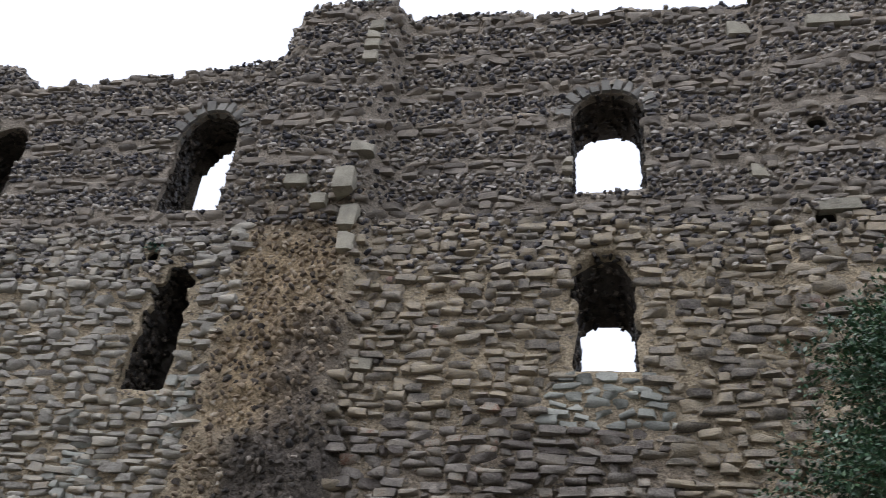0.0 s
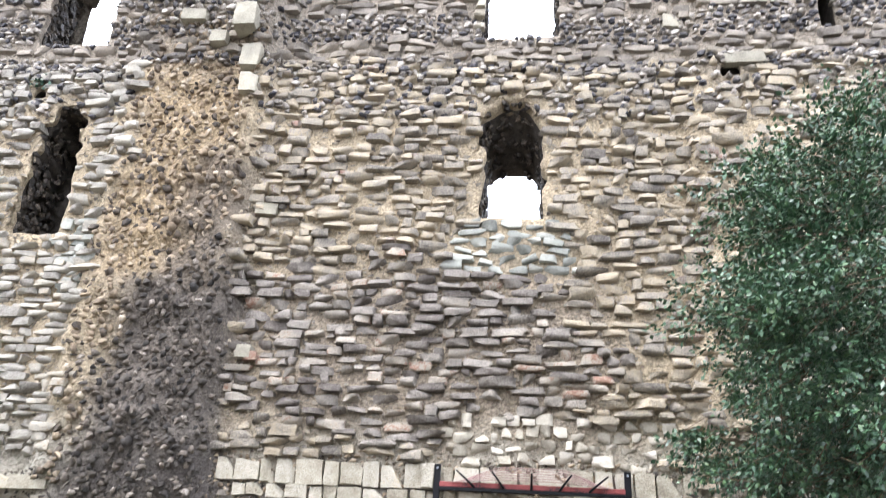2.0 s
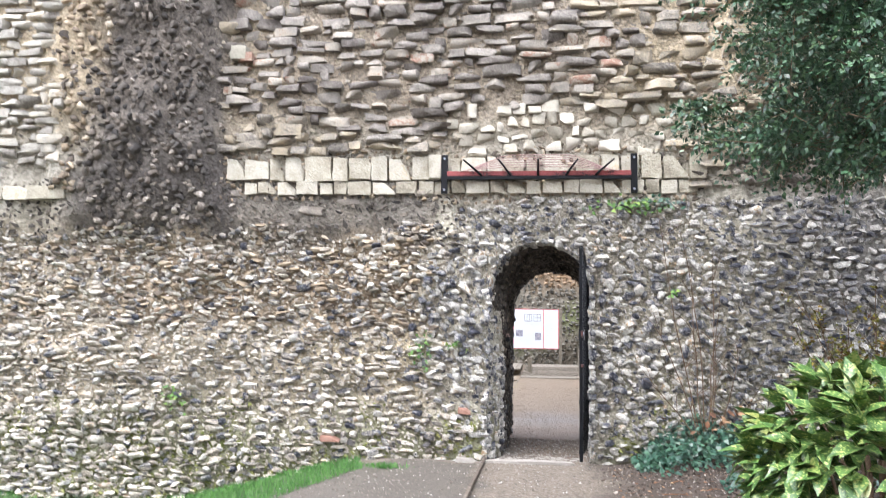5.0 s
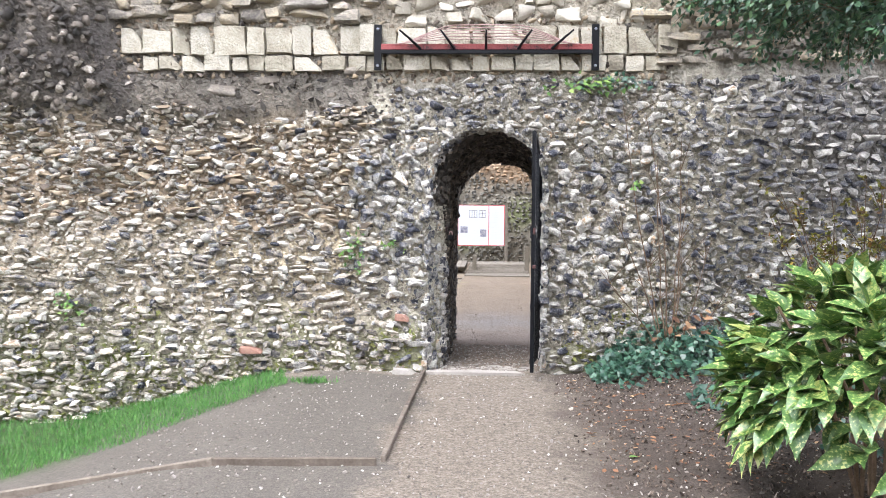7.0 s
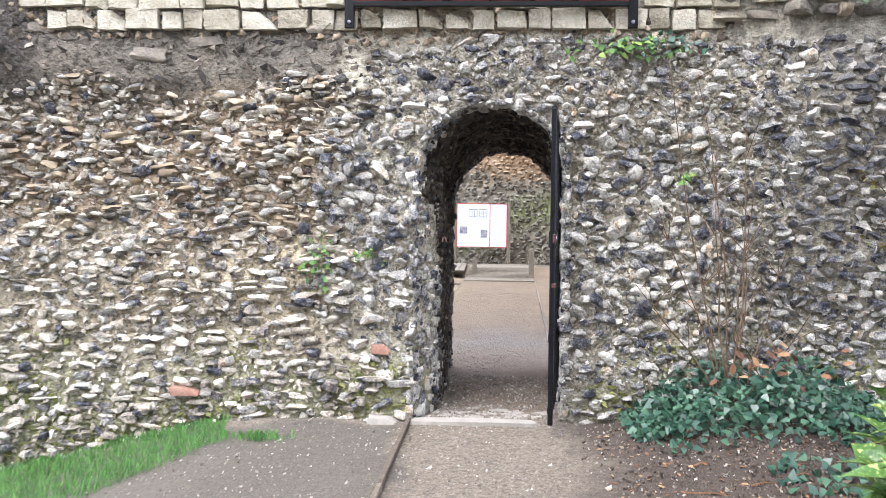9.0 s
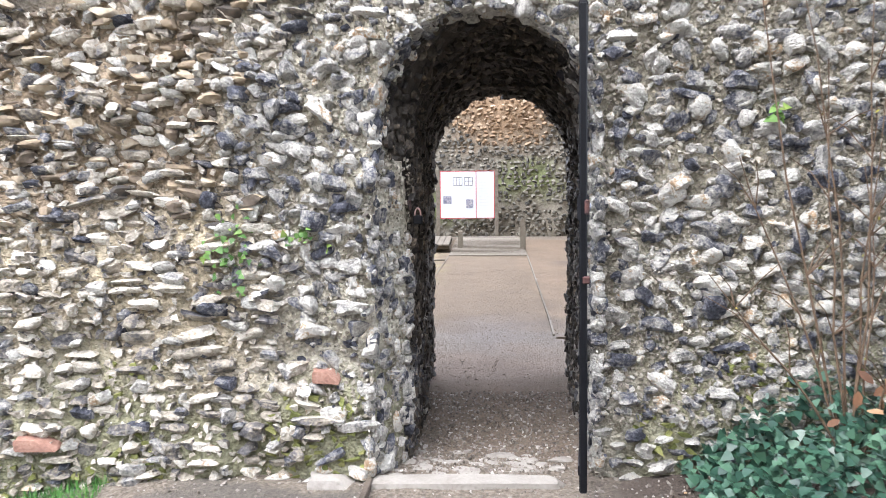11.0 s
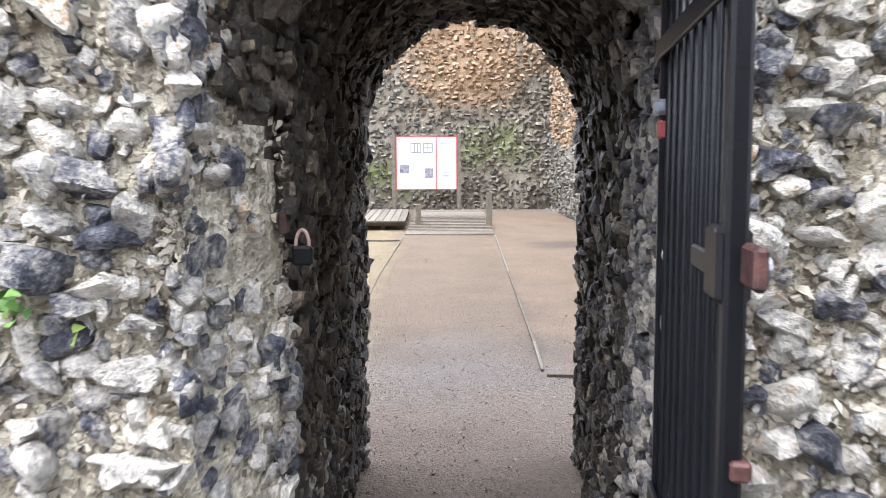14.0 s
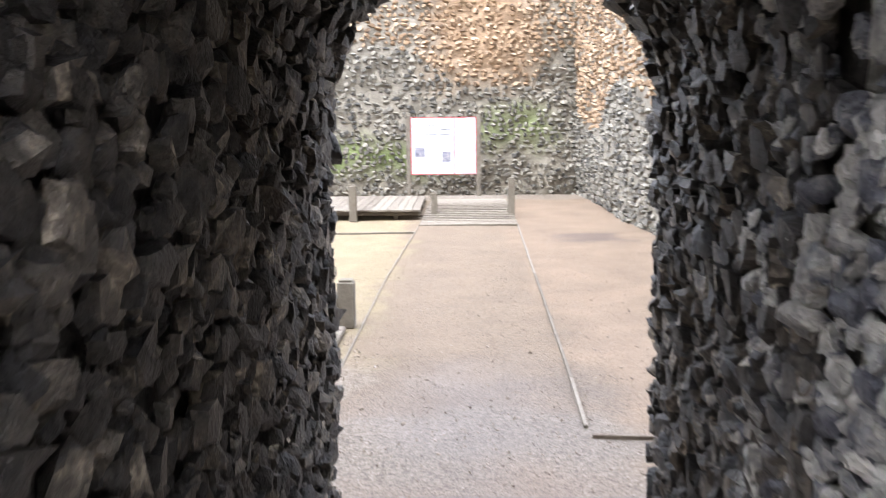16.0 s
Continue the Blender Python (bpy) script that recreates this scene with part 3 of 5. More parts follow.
def joined_stones(name, shapes, items, material, parent, label, sharp=40, kind="stuff"):
    """All the stones of one stretch in one mesh. items: (place, size, turn)."""
    vs, fs, base = [], [], 0
    for k, (at, size, turn) in enumerate(items):
        v, f = shapes[(k * 7 + k // 5) % len(shapes)]
        vs.append((v * np.array(size)) @ np.array(turn).T + np.array(at))
        fs.append(f + base)
        base += len(v)
    me = bpy.data.meshes.new(name)
    if vs:
        co, quads = np.concatenate(vs), np.concatenate(fs)
        me.vertices.add(len(co)); me.vertices.foreach_set("co", co.ravel().astype(np.float32))
        me.loops.add(quads.size); me.loops.foreach_set("vertex_index", quads.ravel().astype(np.int32))
        me.polygons.add(len(quads)); me.polygons.foreach_set("loop_start", (np.arange(len(quads)) * 4).astype(np.int32))
        me.update(calc_edges=True)
        me.shade_smooth()
        me.set_sharp_from_angle(angle=radians(sharp))
    me.materials.append(material)
    ob = new(name, me)
    ob.parent = parent
    return tagged(ob, label, kind=kind)


def turn_matrix(roll, tip=0.2):
    e = Euler((random.uniform(-tip, tip), roll, random.uniform(-tip, tip)))
    return e.to_matrix()


def laid(x0, x1, z0, z1, keep, h, w, gap, proud, roll=0.12, wave=0.05, skip=0.0, sink=0.0, edge=0.02, pitch=1.04):
    """Stones laid in wavering rows on the face of the great wall. h, w: ranges of height and width; proud: how far out."""
    items = []
    z = z0
    row = 0
    while z < z1:
        hh = random.uniform(*h)
        x = x0 + random.uniform(0, w[1])
        while x < x1:
            ww = random.uniform(*w) * (0.8 + 0.4 * random.random())
            xc = x + ww / 2
            zc = z + hh / 2 + wave * 1.6 * vnoise((xc, z * 0.5, 0), 0.9, 4) + random.uniform(-0.15, 0.15) * hh
            x += ww * (1 + random.uniform(*gap))
            if random.random() < skip or not keep(xc, zc) or zc > wall_top(xc) + 0.02:
                continue
            d, _ = nearest_opening(xc, zc)
            if d < max(edge, 0.3 * ww if ww > 0.12 else 0.0):
                continue
            deep = min(ww, hh) * random.uniform(0.7, 1.1)
            y = front_y(xc, zc) - random.uniform(*proud) + deep * 0.55 + sink
            hz = hh * random.uniform(0.68, 1.12)
            items.append(((xc, y, zc), (ww * 0.58, deep, hz * 0.62), turn_matrix(random.gauss(0, roll))))
        z += hh * pitch
        row += 1
    return items


# ---- the great wall ----
great_wall = build_great_wall(-13.0, 8.0, -0.9, 0.07, m_mortar, m_mortar_inner)


def pilaster(x, z):
    w = 0.35 * vnoise((0, 0, z), 0.9, 71) + 0.25 * vnoise((x, 0, z), 3.0, 72)
    return -5.0 + 0.05 * (z - 5) + w < x < -3.36 + 0.6 * w


def dark_scar(x, z):
    return pilaster(x, z) and z < 4.7 + 1.5 * (x + 4.3) + 0.7 * vnoise((x, 0, z), 1.5, 73) and x > -4.75 + 0.3 * vnoise((x, 0, z), 2.0, 74)


def brown_patch(x, z):
    return x < -0.9 and z > 1.15 + 0.5 * vnoise((x, 0, z), 1.1, 80) and vnoise((x, 0, z), 2.3, 81) > -0.22


def dark_east(x, z):
    return x > 2.2 + 0.5 * vnoise((x, 0, z), 1.4, 82) and z > 1.25


def east(x, z):
    return x > -0.85 + 0.18 * math.sin(z * 3.1) + 0.1 * math.sin(z * 7)


def low(x, z):
    return z < (2.62 if east(x, z) else 2.28 + 0.08 * math.sin(x * 4))


def near_door(x, z):
    return -1.75 < x < 2.1 and z > 0.25


def mid(x, z):
    return not pilaster(x, z) and (z > 3.1 or x < -5 or x > 1.6) and not pale(x, z) and not (2.6 < z < 2.95 and x < -5) and not green(x, z)


def pale(x, z):
    return -0.95 < x < 1.5 and 3.06 < z < 3.55 and x + z * 0.9 > 2.2


def green(x, z):
    return abs(x + 0.15) < 0.45 + (5.95 - z) * 0.6 and 5.25 < z < 5.92


def stained(x, z):
    return ((x + 1.4) / 2.3) ** 2 + ((z - 4.3) / 1.15) ** 2 < 1 + 0.7 * vnoise((x, 0, z), 1.1, 50)


def grey_low(x, z):
    return low(x, z) and east(x, z)


def cream_low(x, z):
    return low(x, z) and not east(x, z)


F, C, D = "grey and white flint nodules bedded in pale mortar", "cream and tan flint nodules in ochre mortar", "dark weathered flint courses of the upper wall"
GATHERED = [
    ("flint_facing", "flint_fine", m_flint, laid(-1.9, 2.1, -0.1, 2.6, lambda x, z: grey_low(x, z) and near_door(x, z), (0.045, 0.085), (0.055, 0.15), (0.2, 0.8), (0.004, 0.035), roll=0.2, wave=0.08, pitch=1.12), F),
    ("small_flint_facing", "flint", m_flint, laid(-1.9, 2.1, -0.1, 2.6, lambda x, z: grey_low(x, z) and near_door(x, z), (0.035, 0.05), (0.025, 0.06), (0.6, 2.4), (0.005, 0.025), roll=0.4, wave=0.10), F),
    ("flint_facing", "flint", m_flint, laid(-1.2, 6.0, -0.3, 2.66, lambda x, z: grey_low(x, z) and not near_door(x, z) and not dark_east(x, z), (0.045, 0.08), (0.06, 0.16), (0.12, 0.6), (0.01, 0.045), roll=0.18, wave=0.08, pitch=1.12), F),
    ("dark_flint_facing", "flint", m_flint_blue, laid(1.6, 6.0, 1.0, 2.66, lambda x, z: grey_low(x, z) and not near_door(x, z) and dark_east(x, z), (0.045, 0.08), (0.06, 0.16), (0.12, 0.6), (0.01, 0.045), roll=0.18, wave=0.08, pitch=1.12), "dark blue-grey flints under the broken band"),
    ("small_flint_facing", "crumb", m_flint_blue, laid(1.9, 6.0, -0.3, 2.66, grey_low, (0.04, 0.055), (0.04, 0.08), (0.2, 1.2), (0.005, 0.03), roll=0.5, wave=0.10), F),
    ("cream_flint_facing", "flint_far", m_flint_cream, laid(-7.5, -3.4, -0.8, 2.35, lambda x, z: cream_low(x, z) and not brown_patch(x, z), (0.035, 0.07), (0.06, 0.18), (0.15, 0.9), (0.008, 0.055), roll=0.12, wave=0.12, pitch=1.15), C),
    ("brown_rubble_facing", "flint", m_core, laid(-7.5, -0.6, 0.8, 2.35, lambda x, z: cream_low(x, z) and brown_patch(x, z), (0.03, 0.065), (0.05, 0.15), (0.3, 1.6), (0.005, 0.06), roll=0.15, wave=0.12, pitch=1.1), "brown and orange rubble where the facing has fallen away"),
    ("cream_flint_facing", "flint_far", m_flint_cream, laid(-7.5, -0.6, 0.8, 2.35, lambda x, z: cream_low(x, z) and brown_patch(x, z), (0.03, 0.06), (0.05, 0.14), (0.6, 2.4), (0.01, 0.06), roll=0.15, wave=0.12, pitch=1.15), C),
    ("moss", "crumb", m_moss, laid(-5.5, -0.45, -0.7, 0.5, lambda x, z: vnoise((x, 0, z), 2.2, 60) > -0.05 + z * 0.5, (0.02, 0.04), (0.03, 0.07), (0.2, 1.5), (0.0, 0.02), roll=0.5), "yellow-green moss on the foot of the wall"),
    ("moss", "crumb", m_moss, laid(0.75, 2.6, 0.0, 0.95, lambda x, z: vnoise((x, 0, z), 2.2, 61) > 0.05 + z * 0.3, (0.02, 0.04), (0.03, 0.07), (0.2, 1.5), (0.0, 0.02), roll=0.5), "yellow-green moss on the foot of the wall"),
    ("cream_flint_facing", "flint", m_flint_cream, laid(-3.4, -0.6, -0.8, 2.35, lambda x, z: cream_low(x, z) and not brown_patch(x, z), (0.035, 0.07), (0.06, 0.18), (0.15, 0.9), (0.008, 0.055), roll=0.12, wave=0.12, pitch=1.15), C),
    ("small_flint_facing", "crumb", m_flint_cream, laid(-7.5, -0.6, -0.8, 2.35, cream_low, (0.025, 0.045), (0.025, 0.06), (0.3, 1.5), (0.005, 0.035), roll=0.4, wave=0.12), C),
    ("small_flint_facing", "flint_far", m_flint, laid(-7.5, -0.6, -0.8, 2.35, cream_low, (0.045, 0.07), (0.05, 0.12), (1.5, 6.0), (0.02, 0.05), roll=0.25, wave=0.12), F),
    ("mud_slabs", "slab", m_slab, laid(-4.9, -0.9, 2.3, 2.66, lambda x, z: not pilaster(x, z), (0.09, 0.14), (0.12, 0.36), (0.1, 0.8), (0.0, 0.01), skip=0.8), "weathered flat stones set in dark mud mortar"),
    ("pale_rubble_courses", "slab", m_pale, laid(-0.95, 1.5, 3.08, 3.55, pale, (0.10, 0.15), (0.10, 0.22), (0.0, 0.18), (0.0, 0.025), skip=0.05, roll=0.05, pitch=1.12), "pale cream roughly squared stones above the band"),
    ("green_courses", "slab", m_green, laid(-1.0, 1.0, 5.25, 5.92, green, (0.09, 0.13), (0.15, 0.32), (0.0, 0.08), (0.01, 0.03)), "greenish grey flat stones under the window sill"),
    ("green_courses", "slab", m_green, laid(-6.9, -5.2, 4.2, 5.7, lambda x, z: math.sin(x * 3 + z * 2) > 0.1, (0.09, 0.13), (0.14, 0.32), (0.0, 0.1), (0.02, 0.05)), "greenish grey flat stones under the blocked window"),
    ("pale_courses", "slab", m_course_pale, laid(-9.5, -4.9, 2.75, 8.1, mid, (0.07, 0.12), (0.11, 0.38), (0.0, 0.18), (0.015, 0.085), roll=0.035, wave=0.12, skip=0.05, pitch=1.2), "pale grey and cream coursed rubble"),
    ("sandstone_courses", "slab", m_course, laid(-4.9, 5.6, 2.75, 8.1, lambda x, z: mid(x, z) and not stained(x, z), (0.07, 0.12), (0.11, 0.38), (0.0, 0.18), (0.015, 0.085), roll=0.035, wave=0.12, skip=0.05, pitch=1.2), "flat coursed sandstone rubble, grey, tan and reddish"),
    ("stained_courses", "slab", m_course_dark, laid(-4.9, 5.6, 3.0, 6.0, lambda x, z: mid(x, z) and stained(x, z), (0.07, 0.12), (0.11, 0.38), (0.0, 0.18), (0.015, 0.085), roll=0.035, wave=0.12, skip=0.05, pitch=1.2), "sooty stained grey-brown coursed rubble"),
    ("band_rubble", "flint_low", m_core, laid(-3.3, 1.7, 2.6, 3.12, lambda x, z: True, (0.03, 0.06), (0.03, 0.09), (0.0, 0.6), (-0.02, 0.012), roll=0.4), "small tan rubble packed round the squared blocks"),
    ("mud_rubble", "crumb", m_core_dark, laid(-9.0, -0.7, 2.2, 2.75, lambda x, z: True, (0.03, 0.06), (0.03, 0.10), (0.1, 1.0), (-0.01, 0.02), roll=0.4), "small stones in dark mud mortar under the band"),
    ("small_rubble", "crumb", m_course, laid(-9.5, 5.6, 2.75, 8.1, mid, (0.03, 0.05), (0.04, 0.11), (0.5, 2.4), (-0.005, 0.015), roll=0.2, wave=0.12), "small rubble packed between the sandstone courses"),
    ("weathered_slabs", "slab", m_slab, laid(-11.8, 6.0, 8.05, 12.7, lambda x, z: math.sin(z * 8.5 + 0.5 * math.sin(x)) > 0.25, (0.08, 0.12), (0.14, 0.36), (0.0, 0.25), (0.02, 0.06), wave=0.08, skip=0.1, roll=0.05, pitch=1.12), "weathered flat stones between flint courses"),
    ("dark_flint_courses", "flint_low", m_flint_dark, laid(-11.8, 6.0, 8.0, 12.8, lambda x, z: math.sin(z * 8.5 + 0.5 * math.sin(x)) <= 0.5, (0.045, 0.075), (0.05, 0.14), (0.05, 0.4), (0.01, 0.06), roll=0.15, wave=0.08, pitch=1.12), D),
    ("dark_flint_courses", "flint_low", m_flint_dark, laid(-9.5, 5.6, 7.3, 8.1, lambda x, z: not pilaster(x, z), (0.05, 0.08), (0.06, 0.14), (0.8, 3.5), (0.04, 0.08), roll=0.3), D),
    ("core_rubble", "flint_low", m_core, laid(-5.2, -3.1, 2.5, 8.6, lambda x, z: pilaster(x, z) and not dark_scar(x, z), (0.04, 0.085), (0.04, 0.11), (0.2, 1.4), (-0.01, 0.06), roll=0.5, wave=0.2), "orange and tan rubble core of the broken pilaster"),
    ("dark_core_rubble", "flint_low", m_core_dark, laid(-5.0, -3.0, 2.2, 5.6, dark_scar, (0.04, 0.08), (0.04, 0.10), (0.2, 1.8), (-0.01, 0.06), roll=0.6, wave=0.2), "dark muddy rubble of the scar"),
    ("mortar_grit", "crumb", m_grit, laid(-1.9, 2.1, 0.0, 2.6, lambda x, z: grey_low(x, z) and near_door(x, z), (0.014, 0.026), (0.012, 0.032), (0.0, 0.9), (0.0, 0.018), roll=0.8, wave=0.1), "coarse grit showing in the pale mortar"),
]
for name, shape, material, items, label in GATHERED:
    joined_stones(name, SHAPES[shape], items, material, great_wall, label, sharp=70 if shape in ("slab", "flint_low") else 45)

# flints on the broken top
crest = []
x = -11.8
while x < 6:
    for _ in range(3):
        xx = x + random.uniform(0, 0.12)
        s = random.uniform(0.04, 0.075)
        crest.append(((xx, front_y(xx, wall_top(xx)) + random.uniform(-0.02, 0.5), wall_top(xx) + random.uniform(-0.05, 0.03)), (s * 1.3, s * 1.2, s), turn_matrix(random.uniform(-1, 1), 0.5)))
    x += 0.09
joined_stones("crest_flints", SHAPES["flint_low"], crest, m_flint_dark, great_wall, "loose dark flints along the broken wall top")


def jamb_stones(op, s0, s1, depth, size, count, seed):
    """Stones on the sides and vault inside an opening."""
    rnd = random.Random(seed)
    c, r, h = (op.x0 + op.x1) / 2, (op.x1 - op.x0) / 2, op.top - op.spring
    floor_z = max(op.z0, 0.0)
    side, arc = op.spring - floor_z, math.pi * (r + h) / 2
    items = []
    for _ in range(count):
        u, s = rnd.uniform(0, 2 * side + arc), rnd.uniform(s0, s1)
        if s1 < 0.3 and side * 0.9 < u < side * 1.1 + arc:
            s *= 0.45
        elif 0.0 < s0 < 0.1 and s < 0.13 and not side * 0.9 < u < side * 1.1 + arc:
            s = rnd.uniform(0.13, s1)
        if u < side:
            x, z, nx, nz = op.x0, floor_z + u, 1, 0
        elif u < side + arc:
            a = math.pi * (1 - (u - side) / arc)
            x, z, nx, nz = c + r * math.cos(a), op.spring + h * math.sin(a), -math.cos(a), -math.sin(a)
        else:
            x, z, nx, nz = op.x1, floor_z + (u - side - arc), -1, 0
        x += op.lean * (z - op.z0)
        x, z = op.carried(x, z, s)
        y = front_y(x, z) + depth * s
        bulge = 0.03 * vnoise((x, y, z), 2.5, 21) * smooth(0.08, 0.2, s) * smooth(1.0, 0.85, s)
        x, z = x + nx * bulge, z + nz * bulge
        big = rnd.uniform(*size)
        out = rnd.uniform(-0.2, 0.25) * big if s0 >= 0 and s1 > 0.3 else rnd.uniform(-0.35, 0.08) * big
        n = Vector((nx, rnd.uniform(-0.3, 0.3), nz)).normalized()
        m = n.to_track_quat("Y", "Z").to_matrix() @ Euler((0, rnd.uniform(-0.6, 0.6), 0)).to_matrix()
        items.append(((x + nx * out, y, z + nz * out), (big * rnd.uniform(0.7, 1.3), big * rnd.uniform(0.5, 0.8), big * rnd.uniform(0.6, 1.0)), m))
    return items


# Passage lining in dark colours that stand in for the shade there.
darkened = [it for it in jamb_stones(DOOR, 0.07, 0.45, 2.25, (0.018, 0.044), 2100, 3) if not (it[0][0] > 0.3 and it[0][2] < 1.85 and it[0][1] < 0.9)]
joined_stones("passage_flints", SHAPES["flint_low"], darkened, m_flint_shade, great_wall, "flints lining the arched passage, coloured dark for its shade")
joined_stones("passage_flints", SHAPES["flint_low"], jamb_stones(DOOR, 0.44, 1.0, 2.25, (0.022, 0.05), 3500, 13), m_flint_shade, great_wall, "flints lining the arched passage, coloured dark for its shade")
mouth = [it for it in jamb_stones(DOOR, -0.015, 0.14, 2.25, (0.02, 0.06), 820, 4) if not (it[0][0] < 0 and (it[0][1] > 0.18 and 1.1 < it[0][2] < 1.33 or it[0][1] > 0.13 and it[0][2] >= 1.33))]
joined_stones("jamb_flints", SHAPES["flint_fine"], mouth, m_flint, great_wall, "grey flints at the mouth of the passage")
joined_stones("jamb_grit", SHAPES["crumb"], jamb_stones(DOOR, -0.015, 0.13, 2.25, (0.005, 0.014), 3200, 21), m_grit, great_wall, "coarse grit in the mortar of the jambs")
# West jamb above the padlock, where shade is painted on as darker flints.
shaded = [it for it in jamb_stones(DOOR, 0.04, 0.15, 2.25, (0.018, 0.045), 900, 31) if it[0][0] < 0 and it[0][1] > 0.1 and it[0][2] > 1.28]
joined_stones("passage_flints", SHAPES["flint_far"], shaded, m_flint_shade, great_wall, "flints lining the arched passage, coloured dark for its shade")
east_jamb = [it for it in jamb_stones(DOOR, 0.06, 0.55, 2.25, (0.016, 0.042), 2600, 8) if it[0][0] > 0.2 and it[0][2] < 1.95 or it[0][2] < 0.6]
joined_stones("inner_jamb_flints", SHAPES["flint_far"], east_jamb, m_flint_blue, great_wall, "mixed grey and brown flints inside the passage mouth")
# Window reveals take the same painted-in shade as the passage.
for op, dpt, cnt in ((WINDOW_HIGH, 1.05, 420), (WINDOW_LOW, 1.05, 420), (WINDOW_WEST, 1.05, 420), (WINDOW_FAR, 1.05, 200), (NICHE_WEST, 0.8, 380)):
    joined_stones("reveal_stones", SHAPES["flint_low"], jamb_stones(op, 0.04, 1.0, dpt, (0.035, 0.065), int(cnt * 1.3), cnt), m_flint_shade, great_wall, "broken stones lining a window opening, darkened for its shade")


def face_piece(name, shapes, k, at, size, roll, material, label=""):
    v, f = shapes[k % len(shapes)]
    key = name + str(len(shapes)) + "_" + str(k % len(shapes)) + material.name
    me = bpy.data.meshes.get(key)
    if me is None:
        me = bpy.data.meshes.new(key)
        me.from_pydata([tuple(p) for p in v], [], [tuple(q) for q in f.tolist()])
        me.shade_smooth(); me.set_sharp_from_angle(angle=radians(38))
        me.materials.append(material)
    ob = new(name, me)
    ob.parent = great_wall
    ob.matrix_basis = Matrix.LocRotScale(at, Euler((random.uniform(-0.05, 0.05), roll, random.uniform(-0.05, 0.05))), size)
    if label:
        ob["label"] = label
    return ob


# the pale squared band over the arch, two courses, block by block
for z, h, lo, hi, x, x_end in ((2.725, 0.13, 0.13, 0.24, -2.98, 1.5), (2.925, 0.24, 0.14, 0.29, -3.18, 1.62), (2.68, 0.15, 0.22, 0.42, -6.6, -4.95)):
    k = int(z * 100)
    while x < x_end:
        w = random.uniform(lo, hi)
        zz, hh = z, h * random.uniform(0.88, 1.04)
        if not (z > 2.85 and x < -0.9 and random.random() < 0.05):
            face_piece("block", SHAPES["block"], k + (0 if z < 2.8 else 3), (x + w / 2, front_y(x + w / 2, z) + 0.04 - random.uniform(0, 0.02), zz + random.uniform(-0.008, 0.008)), (w * 0.62, 0.10, hh * 0.63), random.gauss(0, 0.02), m_block)
        x += w + random.uniform(0.012, 0.03)
        k += 1


# the voussoirs of the upper windows
def arch_ring(op, count, width, thick):
    c, r, h = (op.x0 + op.x1) / 2, (op.x1 - op.x0) / 2, op.top - op.spring
    for i in range(count):
        a = math.pi * (i + 0.5) / count
        rr, hh = r + thick / 2, h + thick / 2
        x, z = c + rr * math.cos(a), op.spring + hh * math.sin(a)
        x += op.lean * (z - op.z0)
        face_piece("voussoir", SHAPES["block"], i * 5, (x, front_y(x, z) + 0.03, z), (width * 0.56, 0.12, thick * 0.58), math.pi / 2 - math.atan2(math.sin(a) * r, math.cos(a) * h), m_voussoir)


arch_ring(WINDOW_HIGH, 11, 0.135, 0.22)
arch_ring(WINDOW_WEST, 10, 0.15, 0.22)
for z in (8.75, 8.95, 9.12):
    face_piece("sill_stone", SHAPES["slab"], int(z * 9), (-0.66, front_y(-0.66, z) - 0.03, z), (0.09, 0.08, 0.06), 0.05, m_block)

# quoins left standing on the pilaster
for x, z, w, h, d, name in ((-3.62, 8.52, 0.30, 0.42, 0.22, "quoin"), (-3.98, 8.30, 0.24, 0.20, 0.12, "quoin"), (-3.52, 8.02, 0.26, 0.36, 0.12, "quoin"), (-3.50, 7.62, 0.22, 0.3, 0.1, "quoin"),
                            (-3.62, 10.95, 0.24, 0.2, 0.1, "quoin"), (-3.62, 11.2, 0.25, 0.17, 0.1, "quoin"), (-3.62, 11.42, 0.22, 0.17, 0.1, "quoin"), (-3.6, 11.65, 0.24, 0.2, 0.1, "quoin"),
                            (-4.35, 8.62, 0.36, 0.18, 0.1, "quoin"), (-3.45, 9.1, 0.34, 0.2, 0.12, "quoin"), (-3.1, 5.98, 0.28, 0.15, 0.08, "pale_stone"), (1.8, 8.78, 0.22, 0.22, 0.08, "pale_stone"),
                            (2.6, 8.02, 0.5, 0.16, 0.08, "pale_stone"), (2.95, 11.3, 0.6, 0.2, 0.1, "pale_stone"),
                            (1.8, 11.5, 0.34, 0.3, 0.08, "pale_stone"), (-3.07, 4.18, 0.18, 0.16, 0.12, "pale_stone"), (-0.95, 2.93, 0.13, 0.26, 0.1, "block")):
    face_piece(name, SHAPES["block"], int(w * 100), (x, front_y(x, z) - d * 0.35, z), (w * 0.57, d, h * 0.57), random.gauss(0, 0.04), m_block if z < 3.2 else m_quoin)

# red bricks patched into the wall
for x, z, w in ((-1.96, 0.17, 0.2), (-0.62, 0.47, 0.13), (3.1, 2.93, 0.22)):
    face_piece("brick", SHAPES["block"], 3, (x, front_y(x, z) - 0.02, z), (w * 0.58, 0.06, 0.035), random.gauss(0, 0.05), m_brick)

# the flints beside the arch, one by one
picked = 0
for at, size, turn in laid(-1.15, 1.75, 0.75, 2.05, lambda x, z: nearest_opening(x, z)[0] > 0.05, (0.06, 0.10), (0.06, 0.15), (0.6, 2.4), (0.025, 0.05), roll=0.3, wave=0.10):
    if picked < 230:
        face_piece("flint", SHAPES["flint_fine"], picked * 3, at, size, random.gauss(0, 0.4), m_flint_piece)
        picked += 1

